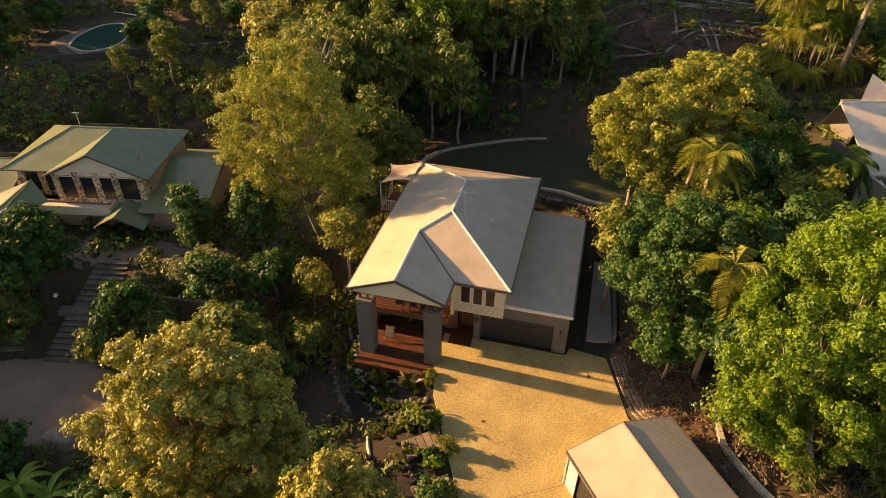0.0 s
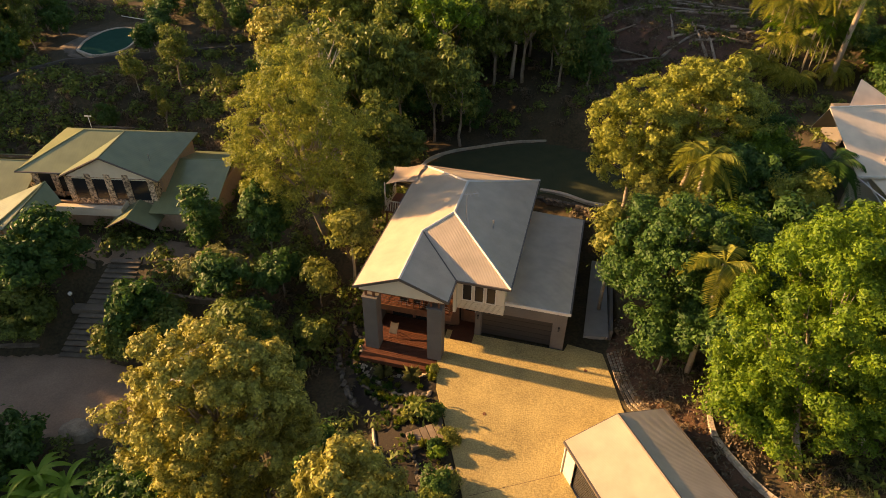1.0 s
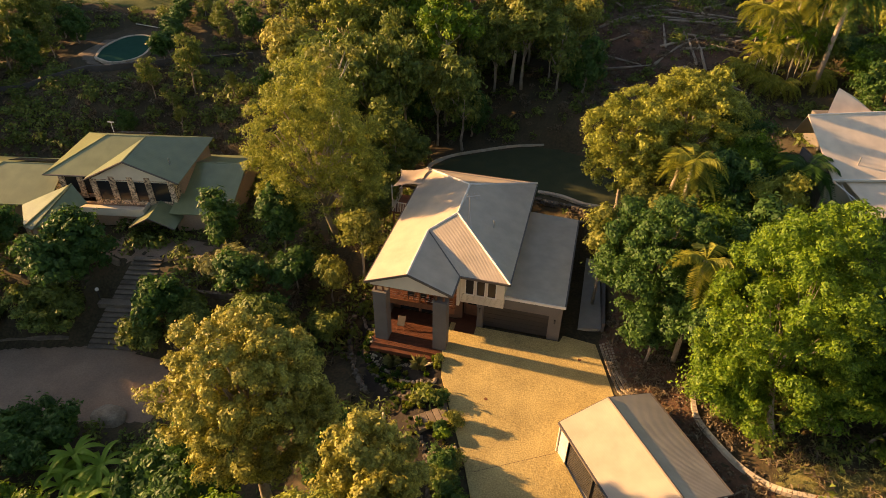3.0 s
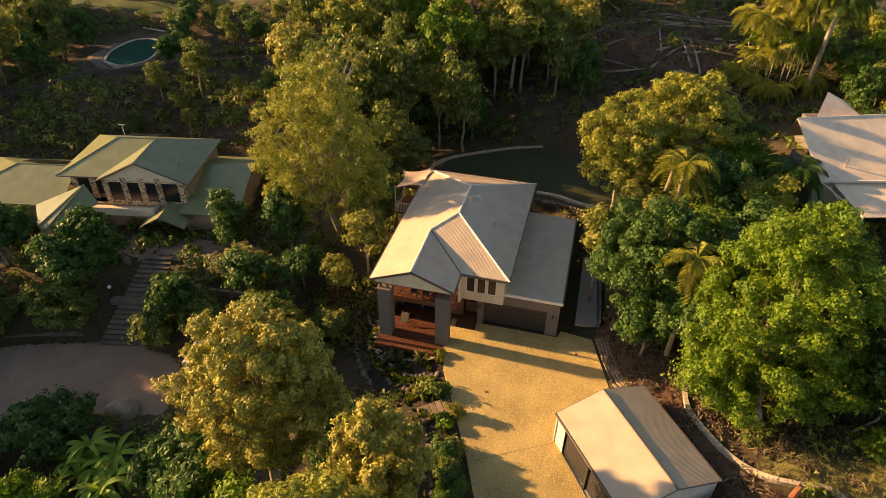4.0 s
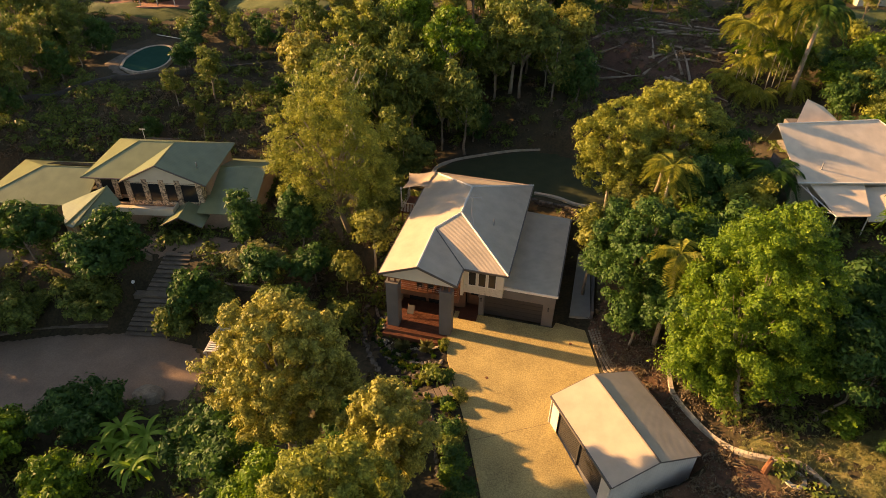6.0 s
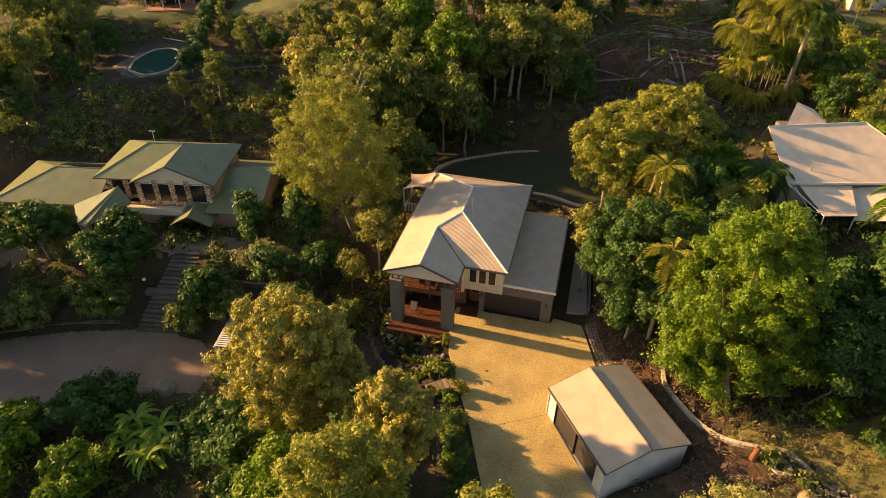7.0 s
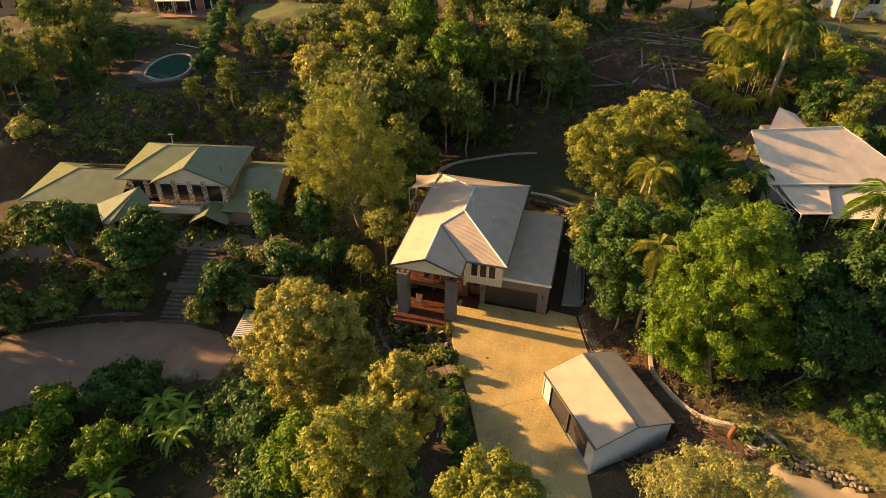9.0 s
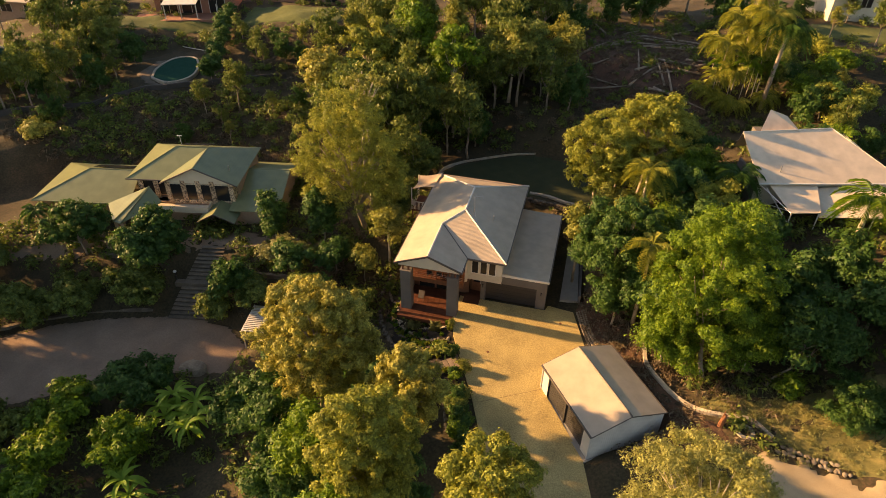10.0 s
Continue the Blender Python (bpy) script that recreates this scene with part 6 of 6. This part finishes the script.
# strappy garden plants and small shrubs beside the driveway
def tuft(name, label, x, y, height, count, seed, material, dz=0.0):
    rng = np.random.default_rng(seed)
    m = Mesh()
    for i in range(count):
        a, r = rng.uniform(0, 6.28), rng.uniform(0.25, 0.7) * height
        d = Vector((math.cos(a), math.sin(a), 0))
        n = Vector((-d.y, d.x, 0)) * 0.022
        h = height * rng.uniform(0.7, 1.1)
        p0, p1, p2 = d * 0.05, d * r * 0.5 + Vector((0, 0, h * 0.75)), d * r + Vector((0, 0, h * rng.uniform(0.5, 0.95)))
        m.add([p0 - n, p0 + n, p1 + n, p2, p1 - n], [(0, 1, 2, 3, 4)])
    ob = thing(name, label, "garden plant", Matrix.Translation((x, y, at(x, y, dz))), "garden plants")
    part("foliage", m, material, ob)
    return ob


for i, (x, y, h) in enumerate(((-10.3, 22.5, 1.15), (-8.2, 22.1, 1.15), (-7.1, 22.7, 0.6), (-6.8, 22.0, 0.6), (-11.5, 23.0, 0.4), (-9.0, 21.5, 0.4), (-12.2, 22.5, 0.45), (-11.4, 21.8, 0.5), (-10.7, 21.4, 0.4), (-9.9, 20.8, 0.45), (-9.2, 20.4, 0.4), (-8.4, 20.1, 0.4), (-7.6, 20.1, 0.4), (-6.9, 20.3, 0.4), (-13.4, 26.0, 0.4), (-13.9, 27.6, 0.5), (-13.2, 25.2, 0.5), (-12.9, 24.4, 0.4), (-7.4, 21.3, 0.4), (-5.9, 16.9, 0.6), (-7.9, 18.6, 0.4))):
    tuft("grass_tuft", "strappy green garden grass tuft", x, y, h, 90, 500 + i, LEAF_SILV if i < 2 else LEAF_YG if i % 2 else LEAF_LIME)
for i, (x, y, r) in enumerate(((-5.7, 19.3, 0.62), (-6.6, 19.1, 0.35), (-4.6, 17.5, 0.62), (-5.2, 17.0, 0.4), (-5.0, 16.4, 0.45), (-4.0, 14.8, 0.75), (-3.7, 13.4, 0.7), (-3.1, 12.2, 0.75), (-7.3, 18.7, 0.4), (-2.4, 10.4, 0.7), (-1.6, 8.2, 0.8), (-6.7, 22.6, 0.35), (-4.6, 13.8, 0.6), (-3.6, 11.2, 0.6))):
    tree("garden_shrub", "small green garden shrub beside the driveway", x, y, at(x, y, r * 0.75), r, r * 0.9, (LEAF_DEEP, LEAF_LIME, LEAF_EUC)[i % 3], BARK, 14, 110, 0.12, 530 + i, "shrub", "garden shrubs", clump=0.32 * r / 0.6, trunk=0.03, lobes=4, limbs=False)

# dense hedge shrubs along the lower driveway
for i, (x, y, a) in enumerate(along([(-4.3, 14.3), (-3.3, 11.8), (-1.7, 7.6), (-0.2, 3.6)], 1.0)):
    r = (0.95, 0.8, 1.05)[i % 3]
    tree("hedge_shrub", "dense dark green hedge shrub along the driveway", x - 0.35, y, at(x, y, r * 1.0), r, r * 1.15, (LEAF_DEEP, LEAF_DARK, LEAF_DEEP, LEAF_LIME)[i % 4], BARK, 34, 110, 0.12, 560 + i, "shrub", "hedge shrubs", clump=0.32, trunk=0.05, lobes=6, limbs=False)

# low leafy cover between the stones
rng = np.random.default_rng(590)
cover = [(x + rng.normal(0, 0.16), y + rng.normal(0, 0.14)) for x, y, a in along([(-13.6, 25.4), (-12.4, 22.9), (-11.2, 21.7), (-9.8, 20.7), (-8.2, 20.1), (-6.8, 20.2)], 0.34)]
cover += [(x + rng.normal(0, 0.3), y + rng.normal(0, 0.3)) for x, y, a in along([(-7.6, 18.6), (-6.4, 18.8), (-6.0, 19.8)], 0.4) + along([(-5.6, 16.4), (-4.6, 16.6), (-4.8, 15.0), (-3.6, 13.0), (-2.6, 11.0)], 0.45) + along([(-11.4, 23.2), (-9.4, 22.8), (-7.2, 22.2)], 0.5)]
for i, (x, y) in enumerate(cover):
    tuft("ground_cover_plant", "low leafy ground cover plant among garden stones", x, y, rng.uniform(0.22, 0.42), 36, 600 + i, (LEAF_YG, LEAF_DEEP, LEAF_EUC, LEAF_DARK)[i % 4])

for i in range(110):
    u, v = rng.uniform(0, 1), rng.uniform(0, 1)
    x, y = -13.4 + 6.8 * u, 24.4 - 6.6 * u + 2.6 * (v - 0.45)
    if distance(np.array([x]), np.array([y]), DRIVE)[0] > 0.4 and not (x > -12.3 and y > 22.4):
        tuft("ground_cover_plant", "low leafy ground cover plant among garden stones", x, y, rng.uniform(0.25, 0.5), 30, 1600 + i, (LEAF_YG, LEAF_DEEP, LEAF_DARK, LEAF_DEEP)[i % 4])

# a short ramp of weathered sleepers down from the driveway
SLEEPER = mottled("weathered_timber", (0.16, 0.12, 0.085), (0.30, 0.235, 0.17), 2.5, 0.9, 0.5, 18, piece=0.2)
ramp = thing("sleeper_steps", "weathered grey timber sleepers stepping down from the driveway", "steps", Matrix.Translation((-6.1, 17.6, at(-6.1, 17.6))) @ Matrix.Rotation(0.62, 4, "Z"))
for k in range(5):
    part("sleeper", Mesh().box(-0.95 + 0.43 * k, -0.57 + 0.43 * k, -0.6, 0.6, -0.25, 0.02 + 0.035 * k), SLEEPER, ramp)
part("side_rail", Mesh().box(-1.0, 1.2, -0.72, -0.615, -0.25, 0.2), SLEEPER, ramp)
lg = Mesh().tube([(-9.5, 18.05, at(-9.5, 18.05, 0.08)), (-9.2, 17.3, at(-9.2, 17.3, 0.1)), (-8.85, 16.65, at(-8.85, 16.65, 0.08))], [0.1, 0.12, 0.1], 8)
solid("garden_log", lg, PALEC, "pale bare log lying on the shaded soil", "log")

# fallen logs on the clearing
rng = np.random.default_rng(601)
for i in range(34):
    x, y, a, ln = rng.uniform(-1, 15), rng.uniform(64, 84), rng.uniform(-0.5, 0.9) + (1.3 if i % 4 == 0 else 0), rng.uniform(2.5, 7.5)
    e = (x + ln * math.cos(a), y + ln * math.sin(a))
    solid("fallen_log", Mesh().tube([(x, y, at(x, y, 0.2)), ((x + e[0]) / 2, (y + e[1]) / 2, max(at((x + e[0]) / 2, (y + e[1]) / 2, 0.2), (at(x, y) + at(*e)) / 2 + 0.25)), (*e, at(*e, 0.35))], [0.17, 0.13, 0.05], 7), DEAD, "pale fallen log on the cleared slope", "log", "fallen logs", smooth=True)

# ---- far side: pools, wall and the houses along the top ----
pool = thing("swimming_pool", "kidney-shaped swimming pool with pale coping", "pool")
PL = curve([(-60.0, 57.0), (-57.0, 56.2), (-55.2, 58.4), (-55.9, 61.9), (-58.6, 65.6), (-61.2, 64.6), (-61.4, 60.4), (-60.0, 57.0)], 6)[:-1]
PZ = 4.45
drape("pool_paving", [(-63.2, 57.4), (-60.2, 55.3), (-56.6, 55.0), (-60.0, 56.6), (-61.7, 60.4), (-61.6, 64.0), (-63.4, 63.0)], STEPM, "pale stone paving beside the pool", "paving", lift=0.2, ragged=0.05)
drape("cleared_slope", [(-1.5, 61), (16, 61), (18, 72), (16, 86), (1, 88), (-2, 74)], CLEARED, "bare reddish-brown cleared slope above the lawn", "slope", lift=0.06, ragged=0.9)
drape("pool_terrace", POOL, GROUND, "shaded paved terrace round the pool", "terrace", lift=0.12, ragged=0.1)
part("water", Mesh().slab([(x, y, PZ) for x, y in PL], 0.3), WATER, pool, "still blue-green water")
for i, ((ax, ay), (bx, by)) in enumerate(zip(PL, PL[1:] + PL[:1])):
    d = Vector((bx - ax, by - ay, 0)).normalized()
    n = Vector((d.y, -d.x, 0)) * 0.3
    part("coping", Mesh().slab([(ax, ay, PZ + 0.1), (ax + n.x, ay + n.y, PZ + 0.1), (bx + n.x, by + n.y, PZ + 0.1), (bx, by, PZ + 0.1)], 0.5), PALEC, pool)
pool2 = thing("swimming_pool", "rectangular blue pool behind palms", "pool")
part("water", Mesh().box(-95, -80, 57.6, 60.4, 4.2, 4.7), WATER, pool2)
part("coping", Mesh().box(-95, -80, 57.0, 57.58, 3.6, 4.8), PALEC, pool2)
part("coping", Mesh().box(-95, -80, 60.42, 61.0, 3.6, 4.8), PALEC, pool2)
kerb("boundary_wall", "long shaded concrete boundary wall", [(-80, 41), (-75, 43.6), (-67.9, 48.0), (-62.5, 50.8), (-56, 54.3), (-51, 58.0), (-42.4, 64.2)], 0.25, 0.8, DARKW, "boundary wall", 2.4)
kerb("pool_rail", "white rail behind the pool", [(-61.5, 67.4), (-56.8, 66.6)], 0.06, 1.1, WHITE, "rail", 5, sink=-1.02)


def far_house(name, label, x, y, turn, w, d, z0, z1, walls, roof_mat, rise, windows):
    ob = thing(name, label, "house")
    m = Matrix.Translation((x, y, 0)) @ Matrix.Rotation(radians(turn), 4, "Z")
    part("wall", Mesh().box(0, w, 0, 0.25, z0 - 1.5, z1, m).box(0, 0.25, 0.25, d, z0 - 1.5, z1, m).box(w - 0.25, w, 0.25, d, z0 - 1.5, z1, m).box(0, w, d, d + 0.25, z0 - 1.5, z1, m), walls, ob)
    o = 0.7
    r = part("roof", Mesh().slab([tuple(m @ Vector(q)) for q in ((-o, -o, z1), (w + o, -o, z1), (w - d / 2, d / 2, z1 + rise), (d / 2, d / 2, z1 + rise))], 0.12), roof_mat, ob)
    part("roof_back", Mesh().slab([tuple(m @ Vector(q)) for q in ((w + o, d + o, z1), (-o, d + o, z1), (d / 2, d / 2, z1 + rise), (w - d / 2, d / 2, z1 + rise))], 0.12), roof_mat, r)
    part("roof_end", Mesh().slab([tuple(m @ Vector(q)) for q in ((-o, d + o, z1), (-o, -o, z1), (d / 2, d / 2, z1 + rise))], 0.12), roof_mat, r)
    part("roof_end", Mesh().slab([tuple(m @ Vector(q)) for q in ((w + o, -o, z1), (w + o, d + o, z1), (w - d / 2, d / 2, z1 + rise))], 0.12), roof_mat, r)
    for u, ww, a, b in windows:
        g = part("window", Mesh().box(u, u + ww, -0.04, 0.02, z0 + a, z0 + b, m), GLASS, ob)
        for q in ((u - 0.07, u), (u + ww, u + ww + 0.07), (u + ww / 2 - 0.03, u + ww / 2 + 0.03)):
            part("window_frame", Mesh().box(q[0], q[1], -0.07, 0.0, z0 + a, z0 + b, m), WHITE, g)
    return ob, m


far_house("brick_house", "low tan brick house behind the gardens", -101, 71.5, 6, 16, 9, 5.6, 8.4, BRICK, TAN_ROOF, 2.2, ((2, 2.0, 0.9, 2.2), (6.5, 1.8, 0.0, 2.2), (9.4, 1.4, 0.0, 2.1), (12.4, 2.4, 0.9, 2.2)))
bh, bm_ = far_house("brick_house", "red-brick house with a paved patio", -72.5, 77.5, 20, 13, 9, 6.6, 9.5, REDBRICK, TAN_ROOF, 2.2, ((1.0, 2.6, 0.1, 2.2), (4.4, 3.2, 0.1, 2.2), (9.0, 2.6, 0.1, 2.2)))
part("patio_roof", Mesh().slab([tuple(bm_ @ Vector(q)) for q in ((2.0, -3.4, 9.1), (7.6, -3.4, 9.1), (7.6, -0.1, 9.4), (2.0, -0.1, 9.4))], 0.1), WHITE, bh)
for u in (2.2, 4.8, 7.4, 10.8):
    part("patio_post", Mesh().box(u, u + 0.14, -3.3, -3.16, 6.0, 9.0, bm_), WHITE, bh)
part("patio_floor", Mesh().box(-3.0, 12.5, -3.8, -0.02, 5.6, 6.62, bm_), REDBRICK, bh)
far_house("brick_house", "red-brick house above the woods", -56, 87, 4, 14, 9, 8.0, 10.8, REDBRICK, TAN_ROOF, 2.2, ((1.5, 2.4, 0.1, 2.2), (5.6, 3.0, 0.1, 2.2), (10.4, 2.2, 0.1, 2.2)))
far_house("cream_house", "cream-walled building behind the palms", 34.6, 89.0, 12, 14, 9, 12.6, 15.4, CREAM, TAN_ROOF, 2.0, ((4, 1.6, 0.9, 2.1), (9, 1.6, 0.9, 2.1)))
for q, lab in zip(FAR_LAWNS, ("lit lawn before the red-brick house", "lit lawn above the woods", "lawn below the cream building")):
    drape("far_lawn", q, LITGRASS, lab, "lawn", lift=0.1, ragged=0.2)

# ---- things on the verandas ----
def chair(x, y, z, turn, material, label):
    ob = thing("outdoor_chair", label, "chair", Matrix.Translation((x, y, z)) @ Matrix.Rotation(radians(turn), 4, "Z"), "veranda chairs")
    part("seat", Mesh().box(-0.24, 0.24, -0.24, 0.24, 0.42, 0.46), material, ob)
    part("backrest", Mesh().box(-0.24, 0.24, 0.20, 0.24, 0.46, 0.92), material, ob)
    for a in (-0.21, 0.18):
        for b in (-0.22, 0.20):
            part("leg", Mesh().box(a, a + 0.035, b, b + 0.035, 0, 0.42), material, ob)


UZ, LZ = 2.515, -0.155
tb = thing("outdoor_table", "dark outdoor dining table on the upper veranda", "table", Matrix.Translation((-9.2, 26.25, UZ)))
part("tabletop", Mesh().box(-0.9, 0.9, -0.5, 0.5, 0.70, 0.75), CHAR, tb)
for a in (-0.82, 0.76):
    for b in (-0.44, 0.38):
        part("leg", Mesh().box(a, a + 0.06, b, b + 0.06, 0, 0.70), CHAR, tb)
for x, y, a in ((-9.7, 25.72, 180), (-8.8, 25.72, 180), (-9.7, 26.85, 0), (-8.8, 26.85, 0)):
    chair(x, y, UZ, a, CHAR, "dark outdoor chair at the veranda table")
# pale canvas painted dark grey, as it looks in the deck's shade
CANVAS = plain("shaded_canvas", (0.13, 0.115, 0.10), 0.9)
lounge = thing("lounge_chair", "folded pale canvas deck chair on the lower deck, colour darkened for shade", "chair", Matrix.Translation((-10.7, 25.0, LZ)))
part("canvas", Mesh().slab([(0, 0, 0.35), (0.55, 0, 0.35), (0.58, 0.45, 0.95), (0.03, 0.45, 0.95)], 0.04), CANVAS, lounge)
for u in (0.0, 0.55):
    part("leg", Mesh().tube([(u, -0.1, 0.0), (u + 0.03, 0.5, 1.0)], [0.02, 0.02], 5), TIMBER, lounge)
    part("leg", Mesh().tube([(u, 0.6, 0.0), (u, 0.0, 0.4)], [0.02, 0.02], 5), TIMBER, lounge)
